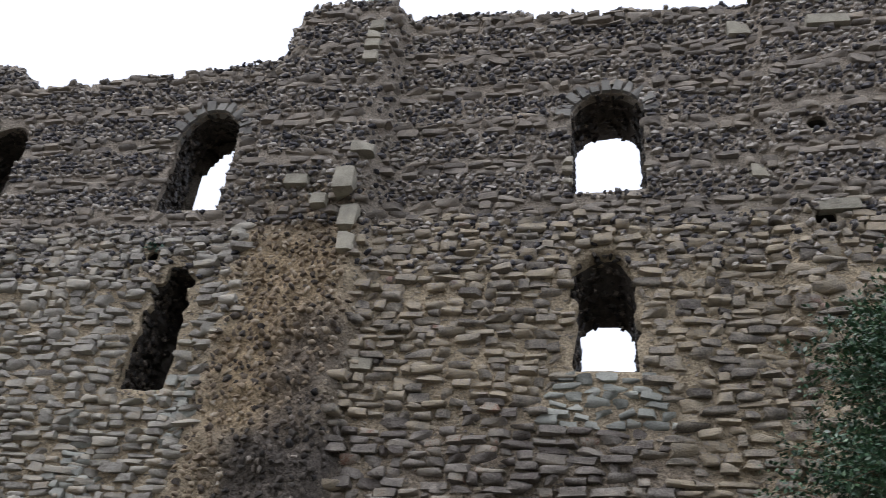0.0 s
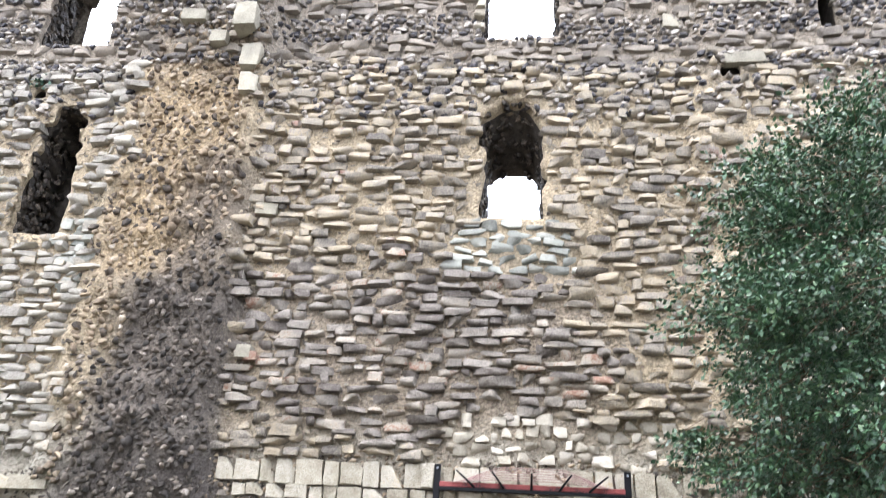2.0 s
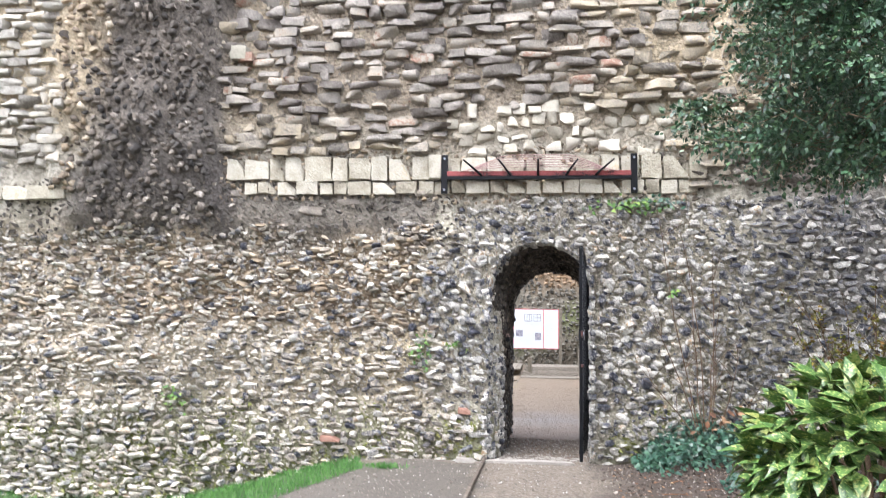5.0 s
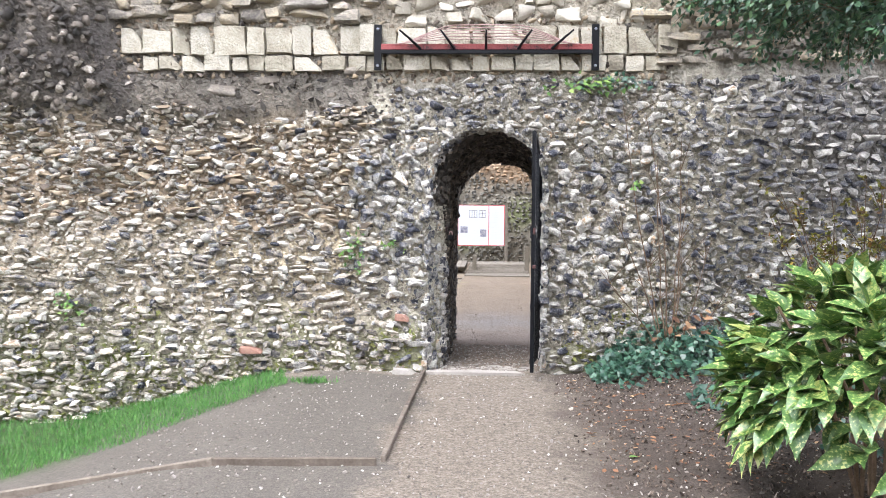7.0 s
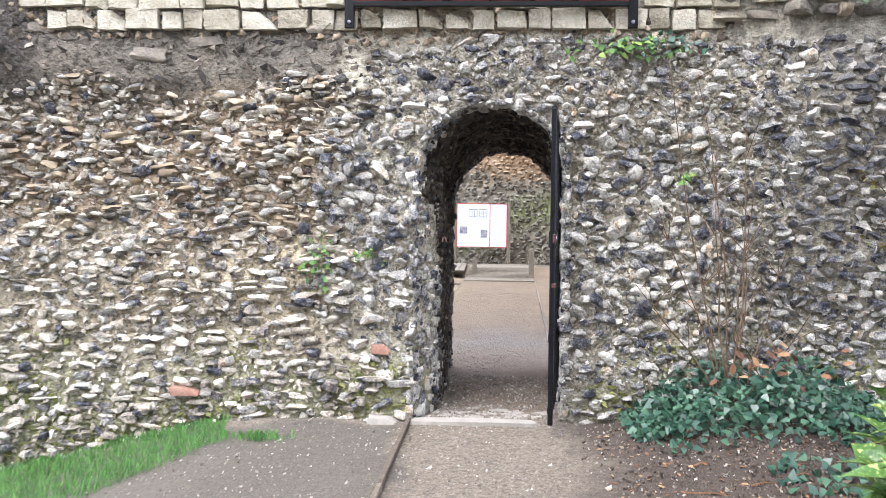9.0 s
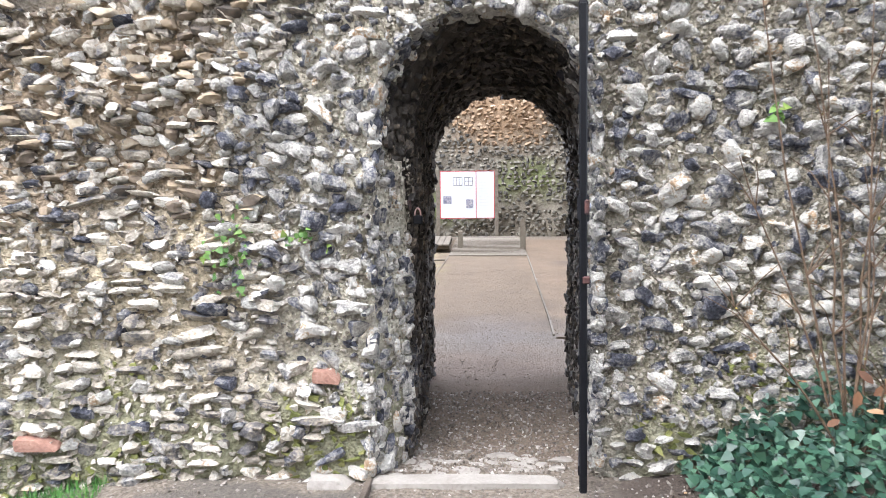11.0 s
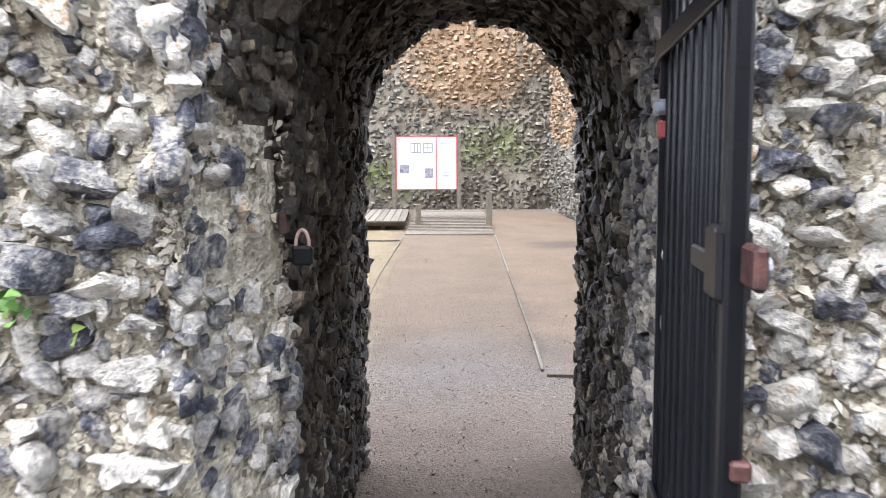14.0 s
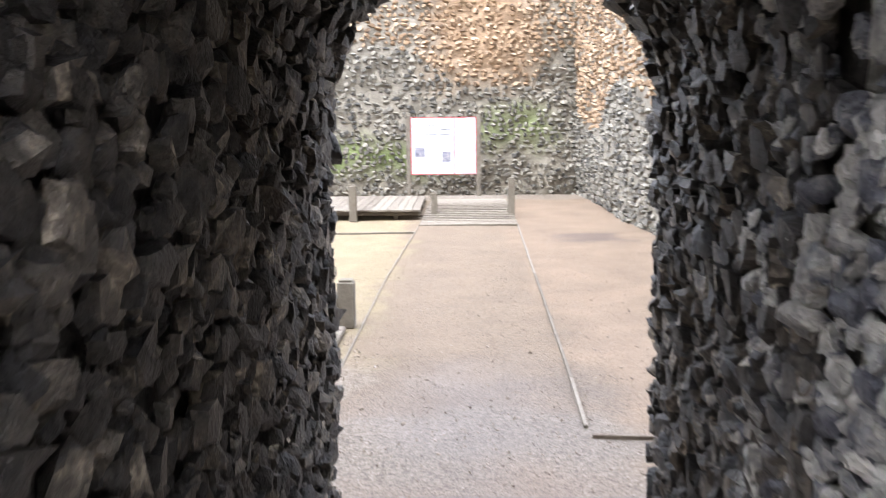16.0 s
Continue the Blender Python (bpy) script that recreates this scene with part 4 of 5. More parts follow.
# ---- ground ----
def spread(a, b, n):
    return [a + (b - a) * i / n for i in range(n + 1)]


def sheet(name, xs, ys, height, material):
    verts = [(px, py, height(px, py)) for py in ys for px in xs]
    n = len(xs)
    faces = [(j * n + i, j * n + i + 1, (j + 1) * n + i + 1, (j + 1) * n + i) for j in range(len(ys) - 1) for i in range(n - 1)]
    return mesh_object(name, verts, faces, material, smooth=True)


def uneven(px, py):
    return ground_z(px, py) + 0.012 * vnoise((px, py, 0), 2.0, 9) + 0.006 * vnoise((px, py, 0), 9.0, 2)


ground = sheet("ground", [-400, -60, -25] + spread(-13, 8, 130) + [25, 60, 400], [-400, -60, -25] + spread(-14, 21, 190) + [30, 80, 400], uneven, m_ground)
tagged(ground, "gravel path, dark soil bed and trodden earth before the wall", "ground", kind="structure")

pebbles = []
for _ in range(8000):
    t = random.random()
    if t < 0.6:
        px, py = random.uniform(-2.2, 3.0), -random.random() ** 1.3 * 4.2
    else:
        px, py = random.uniform(-0.3, 0.7), random.uniform(0, 1.6)
    if py > 2.3:
        continue
    s = random.uniform(0.003, 0.009) * (1.6 if random.random() < 0.06 else 1)
    pebbles.append(((px, py, uneven(px, py) + s * 0.3), (s * 1.3, s, s * 0.7), turn_matrix(random.uniform(-3, 3), 0.5)))
joined_stones("path_pebbles", SHAPES["pebble"], pebbles, m_pebble, ground, "small loose stones scattered over path and soil")
pebbles = []
for _ in range(8000):
    px, py = random.uniform(-0.9, 2.0), 0.5 + random.random() ** 1.5 * 10
    s = random.uniform(0.003, 0.008) * (1.7 if random.random() < 0.05 else 1)
    pebbles.append(((px, py, uneven(px, py) + s * 0.15), (s * 1.3, s * 1.1, s * 0.4), turn_matrix(random.uniform(-3, 3), 0.3)))
joined_stones("yard_gravel", SHAPES["pebble"], pebbles, m_gravel, ground, "tan gravel lying over the yard path")

crumbs = []
for _ in range(4200):
    px, py = 0.62 + random.random() ** 0.8 * 2.6, -0.15 - random.random() * 3.4
    if px < 0.62 + 0.35 * random.random():
        continue
    s = random.uniform(0.004, 0.014)
    crumbs.append(((px, py, uneven(px, py) + s * 0.2), (s * 1.5, s, s * 0.7), turn_matrix(random.uniform(-3, 3), 0.5)))
joined_stones("soil_crumbs", SHAPES["crumb"], crumbs, m_crumb, ground, "dark crumbs of soil and bark in the bed")

threshold = empty("threshold", (0, 0, 0))
tagged(threshold, "worn pale limestone threshold slabs under the arch", "threshold", kind="structure")
for k, (px, py, sx, sy, top) in enumerate(((0.02, -0.14, 0.86, 0.13, 0.015), (-0.56, -0.10, 0.26, 0.22, 0.03))):
    v, f = SHAPES["block"][k + 2]
    me = bpy.data.meshes.new("slab")
    me.from_pydata([tuple(p) for p in v * np.array((sx * 0.6, sy * 0.6, 0.06)) + np.array((px, py, top - 0.045))], [], f.tolist())
    me.materials.append(m_sill); me.shade_smooth(); me.set_sharp_from_angle(angle=radians(35))
    ob = new("slab", me); ob.parent = threshold
sill_items = []
for _ in range(46):
    px, py, s = random.uniform(-0.33, 0.5), random.uniform(-0.05, 0.35), random.uniform(0.03, 0.07)
    sill_items.append(((px, py, -0.008), (s * 1.3, s, 0.02), turn_matrix(0, 0.1)))
joined_stones("worn_cobbles", SHAPES["flint"], sill_items, m_sill, threshold, "worn pale stones trodden flush with the path")


def plank(name, a, b, width, height, parent, material, lift=0.0):
    a, b = Vector(a), Vector(b)
    d = b - a
    bm = box(d.length, width, height, bevel=min(width, height) * 0.15)
    bmesh.ops.transform(bm, matrix=Matrix.Translation((a + b) / 2 + Vector((0, 0, lift))) @ d.to_track_quat("X", "Z").to_matrix().to_4x4(), verts=bm.verts)
    return part(name, bm, material, parent)


def edging(points, width, height, label, material):
    th = empty("path_edging", (points[0][0], points[0][1], ground_z(*points[0])))
    tagged(th, label, "path edging", group="path edgings")
    inv = th.matrix_world.inverted()
    for (xa, ya), (xb, yb) in zip(points, points[1:]):
        plank("edging_board", inv @ Vector((xa, ya, ground_z(xa, ya) + height * 0.3)), inv @ Vector((xb, yb, ground_z(xb, yb) + height * 0.3)), width, height, th, material)
    return th


edging([(-0.41, -0.16), (-0.44, -1.5), (-0.46, -2.74)], 0.028, 0.05, "weathered timber edging board beside the gravel path", m_edging)
edging([(-0.49, -2.80), (-1.4, -2.85), (-2.6, -2.92)], 0.035, 0.06, "weathered timber edging board across the trodden earth", m_edging)
edging([(0.82, 3.75), (0.87, 4.6), (1.05, 8.5), (1.27, 13.4)], 0.022, 0.03, "pale timber edging board along the yard path", m_board)
edging([(0.83, 3.62), (1.3, 3.58)], 0.022, 0.03, "short dark timber edging beside the yard path", m_edging)
edging([(-0.56, 4.7), (-0.52, 8.5), (-0.36, 13.4)], 0.014, 0.014, "pale timber edging on the other side of the yard path", m_board)
edging([(-3.5, 12.3), (-0.4, 12.5)], 0.05, 0.04, "low timber edging before the boardwalk", m_board)

# ---- yard beyond the arch ----
def yard_wall(name, along, at, a, b, top, label, brown_from, stony=True):
    cell = 0.25
    n, k = int((b - a) / cell), int(top / cell)
    verts, faces = [], []

    def face(u, z):
        off = 0.12 * vnoise((u, 3, z), 0.8, 40) + 0.06 * vnoise((u, 3, z), 3, 41)
        return (u, at + off, z) if along == "x" else (at + off - 0.0 * z, u, z)
    for i in range(n + 1):
        for j in range(k + 1):
            verts.append(face(a + i * cell, -0.2 + j * cell))
    m = len(verts)
    for p in list(verts):
        verts.append((p[0], p[1] + 0.9, p[2]) if along == "x" else (p[0] + 0.9, p[1], p[2]))
    r = k + 1
    for i in range(n):
        for j in range(k):
            q = [i * r + j, (i + 1) * r + j, (i + 1) * r + j + 1, i * r + j + 1]
            faces.append(q); faces.append([m + c for c in q[::-1]])
        faces.append([i * r + k, (i + 1) * r + k, m + (i + 1) * r + k, m + i * r + k])
    for i in (0, n):
        for j in range(k):
            faces.append([i * r + j, i * r + j + 1, m + i * r + j + 1, m + i * r + j])
    wall = mesh_object(name, verts, faces, m_yard_mortar, smooth=False)
    tagged(wall, label, "wall", kind="structure")
    grey, brown = [], []
    z = 0.1 if stony else top
    while z < min(top, 5.9):
        u = a
        while u < b:
            w = random.uniform(0.09, 0.22)
            p = face(u + w / 2, z + random.uniform(-0.03, 0.03))
            s = (w * 0.5, 0.07, random.uniform(0.035, 0.06)) if along == "x" else (0.07, w * 0.5, random.uniform(0.035, 0.06))
            if random.random() < 0.85:
                (brown if z > brown_from(u) else grey).append((p, s, turn_matrix(random.gauss(0, 0.2) if along == "x" else 0.0)))
            u += w * random.uniform(1.0, 1.35)
        z += 0.105
    if not stony:
        return wall
    joined_stones("flint_facing", SHAPES["flint_low"], grey, m_yard, wall, "grey flint courses of the yard wall")
    joined_stones("brown_rubble_facing", SHAPES["flint_low"], brown, m_yard_brown, wall, "brown exposed rubble high on the yard wall")
    return wall


m_yard_mortar = zoned("yard_mortar", [(0.3, (0.128, 0.116, 0.0938)), (0.7, (0.3, 0.277, 0.232))],
                      [((0.30, 0.20, 0.12), -0.2, 2.2, 3.0, 9, 0.6, 0.8), ((0.16, 0.22, 0.07), -4, 0.2, 0.9, 1.6, 0.4, 0.8), ((0.17, 0.22, 0.08), 1.0, 2.6, 1.5, 2.3, 0.4, 0.7)], bump_scale=30)
yard_wall("wall_yard_north", "x", 19.6, -6.0, 3.6, 6.5, "flint and brown rubble wall closing the yard", lambda u: 2.9 + 0.9 * smooth(0.6, -1.2, u) + 0.8 * smooth(1.8, 2.8, u))
yard_wall("wall_yard_east", "y", 3.15, 6.0, 19.6, 6.5, "rubble wall along the side of the yard", lambda u: 2.2 + 0.4 * math.sin(u))
yard_wall("wall_yard_west", "y", -7.0, 2.4, 19.6, 4.0, "low rubble wall on the far side of the yard", lambda u: 9, stony=False)

# Unseen wall, added to cut off low sky light behind the camera.
yard_wall("wall_south", "x", -14.5, -13.0, 9.0, 7.5, "unseen plain wall added to block low sky light", lambda u: 9, stony=False)

ramp = empty("timber_ramp", (0.45, 13.5, ground_z(0.45, 13.5)))
tagged(ramp, "grey weathered timber ramp leading up to the boardwalk", "ramp")
inv = ramp.matrix_world.inverted()
y = 13.5
while y < 17.8:
    z = 0.19 + 0.21 * smooth(13.4, 15.6, y)
    xa, xb = -0.36 + 0.06 * (y - 13.5), 1.28
    plank("plank", inv @ Vector((xa, y, z)), inv @ Vector((xb, y, z + 0.002)), 0.137, 0.035, ramp, m_board)
    y += 0.146
for px in (-0.2, 0.5, 1.2):
    plank("joist", inv @ Vector((px, 15.3, 0.31)), inv @ Vector((px, 17.7, 0.36)), 0.08, 0.07, ramp, m_board)
    plank("joist_leg", inv @ Vector((px, 16.4, 0.2)), inv @ Vector((px + 0.001, 16.4, 0.36)), 0.08, 0.08, ramp, m_board)

walkway = empty("boardwalk", (-2.4, 15.5, ground_z(-2.4, 15.5)))
tagged(walkway, "grey timber boardwalk raised on joists over the gravel", "boardwalk")
inv = walkway.matrix_world.inverted()
x = -5.4
while x < -0.32:
    plank("plank", inv @ Vector((x, 14.25, 0.375)), inv @ Vector((x, 17.8, 0.42)), 0.137, 0.035, walkway, m_board)
    x += 0.146
for py, pz in ((14.4, 0.32), (16.0, 0.34), (17.6, 0.36)):
    plank("joist", inv @ Vector((-5.4, py, pz)), inv @ Vector((-0.36, py, pz)), 0.09, 0.07, walkway, m_board)
    for px in (-4.6, -3.2, -1.9, -0.8):
        plank("support", inv @ Vector((px, py + 0.06, ground_z(px, py) - 0.03)), inv @ Vector((px + 0.001, py + 0.06, pz)), 0.09, 0.09, walkway, m_post)


def bollard(px, py, base, height, size, label):
    th = empty("bollard", (px, py, base))
    tagged(th, label, "bollard", group="timber bollards")
    part("post", box(size, size, height, (0, 0, height / 2), bevel=0.008), m_post, th)
    part("cap", box(size * 0.8, size * 0.8, 0.02, (0, 0, height + 0.01), bevel=0.006), m_post, th)
    return th


bollard(-0.12, 14.45, ground_z(-0.12, 14.45), 0.46, 0.11, "short square grey timber bollard by the ramp")
bollard(1.24, 14.45, ground_z(1.24, 14.45), 0.70, 0.12, "square grey timber bollard by the ramp")
bollard(-1.52, 14.15, ground_z(-1.52, 14.15), 0.62, 0.13, "square grey timber bollard before the boardwalk")
stub = bollard(-0.66, 6.1, ground_z(-0.66, 6.1), 0.36, 0.13, "stubby brown timber post with a low rail")
part("rail", box(1.6, 0.06, 0.11, (-0.82, 0, 0.22), bevel=0.008), m_post, stub)
deck = empty("timber_deck", (-1.1, 5.5, ground_z(-1.1, 5.5)))
tagged(deck, "low grey timber decking beside the yard path", "deck")
for k in range(8):
    part("plank", box(0.9, 0.145, 0.04, (-0.0, -0.7 + k * 0.152, 0.03), bevel=0.006), m_board, deck)

# the information board
sign = empty("information_board", (0.035, 18.0, ground_z(0.03, 18.0)))
tagged(sign, "white information board with plan drawing on two timber posts", "sign")
sz0, sz1, sw = 0.885 - ground_z(0, 18), 2.12 - ground_z(0, 18), 1.42
sc = (sz0 + sz1) / 2
for px in (-sw / 2 - 0.05, sw / 2 + 0.05):
    part("post", box(0.10, 0.10, sz1 + 0.04, (px, 0.03, (sz1 + 0.04) / 2), bevel=0.01), m_post, sign)
panel = part("panel", box(sw, 0.03, sz1 - sz0, (0, 0, sc), bevel=0.004), m_sign, sign, "white printed panel")


def printed(name, u0, u1, v0, v1, material, thick=0.004):
    """A printed patch on the panel, in shares of its width from the left and of its height from the top."""
    w, h = (u1 - u0) * sw, (v1 - v0) * (sz1 - sz0)
    return part(name, box(w, thick, h, (-sw / 2 + (u0 + u1) / 2 * sw, -0.017 - thick / 2, sz1 - (v0 + v1) / 2 * (sz1 - sz0))), material, panel)


for u0, u1, v0, v1 in ((0, 1, 0, 0.012), (0, 1, 0.988, 1), (0, 0.012, 0.013, 0.987), (0.988, 1, 0.013, 0.987), (0.655, 0.668, 0.013, 0.987)):
    printed("red_border", u0, u1, v0, v1, m_sign_red)
for u0, u1, v0, v1 in ((0.24, 0.41, 0.13, 0.14), (0.24, 0.41, 0.30, 0.31), (0.24, 0.247, 0.142, 0.298), (0.30, 0.307, 0.142, 0.298), (0.35, 0.357, 0.142, 0.298), (0.403, 0.41, 0.142, 0.298),
                       (0.45, 0.60, 0.13, 0.14), (0.45, 0.60, 0.30, 0.31), (0.45, 0.457, 0.142, 0.298), (0.52, 0.527, 0.142, 0.298), (0.593, 0.60, 0.142, 0.298), (0.46, 0.59, 0.21, 0.22)):
    printed("plan_line", u0, u1, v0, v1, m_sign_ink)
printed("photo", 0.06, 0.21, 0.53, 0.69, m_sign_photo); printed("photo", 0.48, 0.61, 0.60, 0.78, m_sign_photo)
for u0, u1, v in ((0.22, 0.62, 0.355), (0.25, 0.58, 0.385), (0.06, 0.2, 0.74), (0.06, 0.18, 0.77), (0.28, 0.42, 0.62), (0.28, 0.43, 0.66), (0.28, 0.40, 0.70), (0.34, 0.44, 0.86)):
    printed("text_line", u0, u1, v, v + 0.012, m_sign_grey)
for k in range(11):
    printed("text_line", 0.72, 0.72 + 0.2 * (0.8 + 0.2 * math.sin(k * 2.1)), 0.12 + 0.06 * k, 0.132 + 0.06 * k, m_sign_grey)

# ---- iron rack over the arch ----
rack = empty("iron_rack", (0.10, 0.0, 2.85))
tagged(rack, "black and red iron wall bracket with spikes and bowed wires", "iron bracket")
ry = -0.10
for px in (-0.95, 0.95):
    pl = part("end_plate", box(0.065, 0.03, 0.40, (px, ry + 0.03, -0.0), bevel=0.004), m_iron, rack)
    for pz in (-0.16, 0.16):
        bm = bmesh.new(); bmesh.ops.create_cone(bm, cap_ends=True, segments=8, radius1=0.014, radius2=0.010, depth=0.02)
        bmesh.ops.transform(bm, matrix=pose(px, ry + 0.008, pz, 90), verts=bm.verts)
        part("bolt", bm, m_steel, pl)
    part("wall_lug", box(0.05, 0.09, 0.05, (px, ry + 0.08, -0.05)), m_iron, rack)
part("lower_bar", box(1.84, 0.035, 0.035, (0, ry, -0.045), bevel=0.004), m_iron, rack)
part("red_bar", box(1.84, 0.03, 0.05, (0, ry + 0.005, 0.0), bevel=0.004), m_red_paint, rack, "bar with flaking red paint")
for k in range(6):
    rise = 0.03 + 0.024 * k
    pts = [(-0.80 + 0.015 * k + (1.60 - 0.03 * k) * i / 20, ry - 0.02 - 0.06 * math.sin(math.pi * i / 20), 0.02 + rise * min(1, math.sin(math.pi * i / 20) * 1.3)) for i in range(21)]
    part("bowed_wire", rod(pts, 0.0045, 5), m_wire, rack)
for px, lean in ((-0.62, -0.17), (-0.31, -0.11), (0.0, 0.0), (0.31, 0.11), (0.62, 0.17)):
    part("spike", rod([(px - lean * 0.3, ry - 0.01, -0.02), (px + lean * 0.3, ry - 0.09, 0.06), (px + lean * 0.75, ry - 0.12, 0.12)], 0.013, 6, 0.6), m_iron, rack)

# ---- gate ----
hinge, free = Vector((0.615, 0.29, 0)), Vector((0.508, -0.46, 0))
gate = empty("iron_gate", (hinge.x, hinge.y, 0.0))
tagged(gate, "open black iron barred gate with rust-red lock box", "gate")
along = free - hinge
length = along.length
gate.matrix_world = Matrix.Translation(hinge) @ along.to_track_quat("X", "Z").to_matrix().to_4x4()


def gate_top(u):
    return 1.86 + 0.20 * smooth(0.0, 1.0, u)


for px, r, name in ((0.0, 0.013, "hinge_stile"), (length, 0.019, "lock_stile")):
    top = gate_top(px / length)
    part(name, box(r * 2, r * 1.7, top - 0.07, (px, 0, 0.07 + (top - 0.07) / 2), bevel=0.006), m_iron, gate)
for k in range(8):
    px = 0.085 + (length - 0.17) * k / 7
    top = gate_top(px / length)
    part("bar", rod([(px, 0, 0.12), (px, 0, 0.7), (px, 0, 1.3), (px, 0, top)], 0.0085, 8), m_iron, gate, smooth=True)
for pz in (0.16, 0.62, 1.64):
    part("rail", box(length, 0.012, 0.042, (length / 2, -0.016, pz), bevel=0.003), m_iron, gate)
part("top_rail", rod([(length * i / 8, 0, gate_top(i / 8)) for i in range(9)], 0.02, 8), m_iron, gate)
lock = part("lock_box", box(0.10, 0.05, 0.11, (length - 0.045, 0.0, 1.24), bevel=0.008), m_iron, gate)
part("keep_plate", box(0.09, 0.02, 0.06, (length + 0.05, 0.015, 1.245), bevel=0.006), m_iron_red, lock, "rust-red bolt plate")
bm = bmesh.new(); bmesh.ops.create_cone(bm, cap_ends=True, segments=12, radius1=0.016, radius2=0.016, depth=0.006)
bmesh.ops.transform(bm, matrix=pose(length + 0.07, 0.028, 1.245, 90), verts=bm.verts)
part("keyhole_boss", bm, m_steel, lock)
part("strap", box(0.20, 0.012, 0.036, (length - 0.12, -0.018, 1.235), bevel=0.004), m_iron, gate)
part("lower_catch", box(0.045, 0.03, 0.03, (length + 0.01, 0.012, 0.95), bevel=0.005), m_iron_red, gate)
collar = part("hinge_collar", box(0.05, 0.046, 0.036, (0.0, 0, 1.515), bevel=0.008), m_steel, gate, "blue-grey hinge collar")
part("red_sleeve", box(0.032, 0.029, 0.045, (0.0, 0, 1.465), bevel=0.006), m_red_paint, collar)
for pz in (1.515, 0.3):
    part("hinge_pin", box(0.028, 0.10, 0.028, (0.0, 0.06, pz), bevel=0.004), m_steel, gate)

padlock = empty("padlock", (-0.215, 0.25, 1.185))
tagged(padlock, "dark padlock hanging from a rusty hasp on the jamb", "padlock")
part("hasp", box(0.015, 0.07, 0.05, (-0.03, 0.0, 0.075), bevel=0.004), m_iron_red, padlock, "rusty hasp plate")
part("body", box(0.046, 0.022, 0.044, (0.01, 0, 0.0), bevel=0.006), m_iron, padlock)
part("shackle", rod([(0.01 + 0.015 * math.cos(a), 0, 0.022 + 0.036 * math.sin(a)) for a in [math.pi * i / 10 for i in range(11)]], 0.0042, 8), m_wire, padlock, "rusty steel shackle")


# ---- plants ----
LEAF_OVAL = ((0, 0, 0), (0.22, 0.30, 0.03), (0.22, 0.68, 0.02), (0, 1, -0.06), (-0.22, 0.68, 0.02), (-0.22, 0.30, 0.03), (0, 0.5, -0.02))
LEAF_FACES = ((0, 1, 6), (1, 2, 6), (2, 3, 6), (3, 4, 6), (4, 5, 6), (5, 0, 6))
LEAF_SMALL = ((0, 0, 0), (0.26, 0.45, 0.03), (0, 1, -0.06), (-0.26, 0.45, 0.03))
SMALL_FACES = ((0, 1, 2), (0, 2, 3))
LEAF_IVY = ((0, 0, 0), (0.42, 0.12, 0.02), (0.30, 0.45, 0.0), (0, 1, -0.05), (-0.30, 0.45, 0.0), (-0.42, 0.12, 0.02), (0, 0.35, -0.03))


LEAF_BLADE = ((0.14, 0, 0), (0, 1, 0.12), (-0.14, 0, 0), (0, 0.5, 0.02))
BLADE_FACES = ((0, 1, 3), (3, 1, 2))


def leaves(name, spots, shape, material, parent, label="", faces=LEAF_FACES):
    """Many leaves in one mesh. spots: (place, direction, normal hint, length, breadth)."""
    base = np.array(shape)
    vs, fs = [], []
    for at, way, up, size, broad in spots:
        d = Vector(way).normalized()
        s = d.cross(Vector(up)).normalized() if abs(d.dot(Vector(up).normalized())) < 0.98 else d.orthogonal().normalized()
        n = s.cross(d)
        m = np.array(((s.x, d.x, n.x), (s.y, d.y, n.y), (s.z, d.z, n.z)))
        vs.append((base * (size * broad, size, size)) @ m.T + np.array(at))
    co = np.concatenate(vs)
    k = len(base)
    tri = np.concatenate([np.array(faces) + i * k for i in range(len(spots))])
    me = bpy.data.meshes.new(name)
    me.vertices.add(len(co)); me.vertices.foreach_set("co", co.ravel().astype(np.float32))
    me.loops.add(tri.size); me.loops.foreach_set("vertex_index", tri.ravel().astype(np.int32))
    me.polygons.add(len(tri)); me.polygons.foreach_set("loop_start", (np.arange(len(tri)) * 3).astype(np.int32))
    me.update(calc_edges=True)
    me.shade_smooth()
    me.materials.append(material)
    ob = new(name, me)
    if parent:
        ob.parent = parent
    if label:
        ob["label"] = label
    return ob


def unit(rnd):
    while True:
        v = Vector((rnd.uniform(-1, 1), rnd.uniform(-1, 1), rnd.uniform(-1, 1)))
        if 0.05 < v.length < 1:
            return v.normalized()


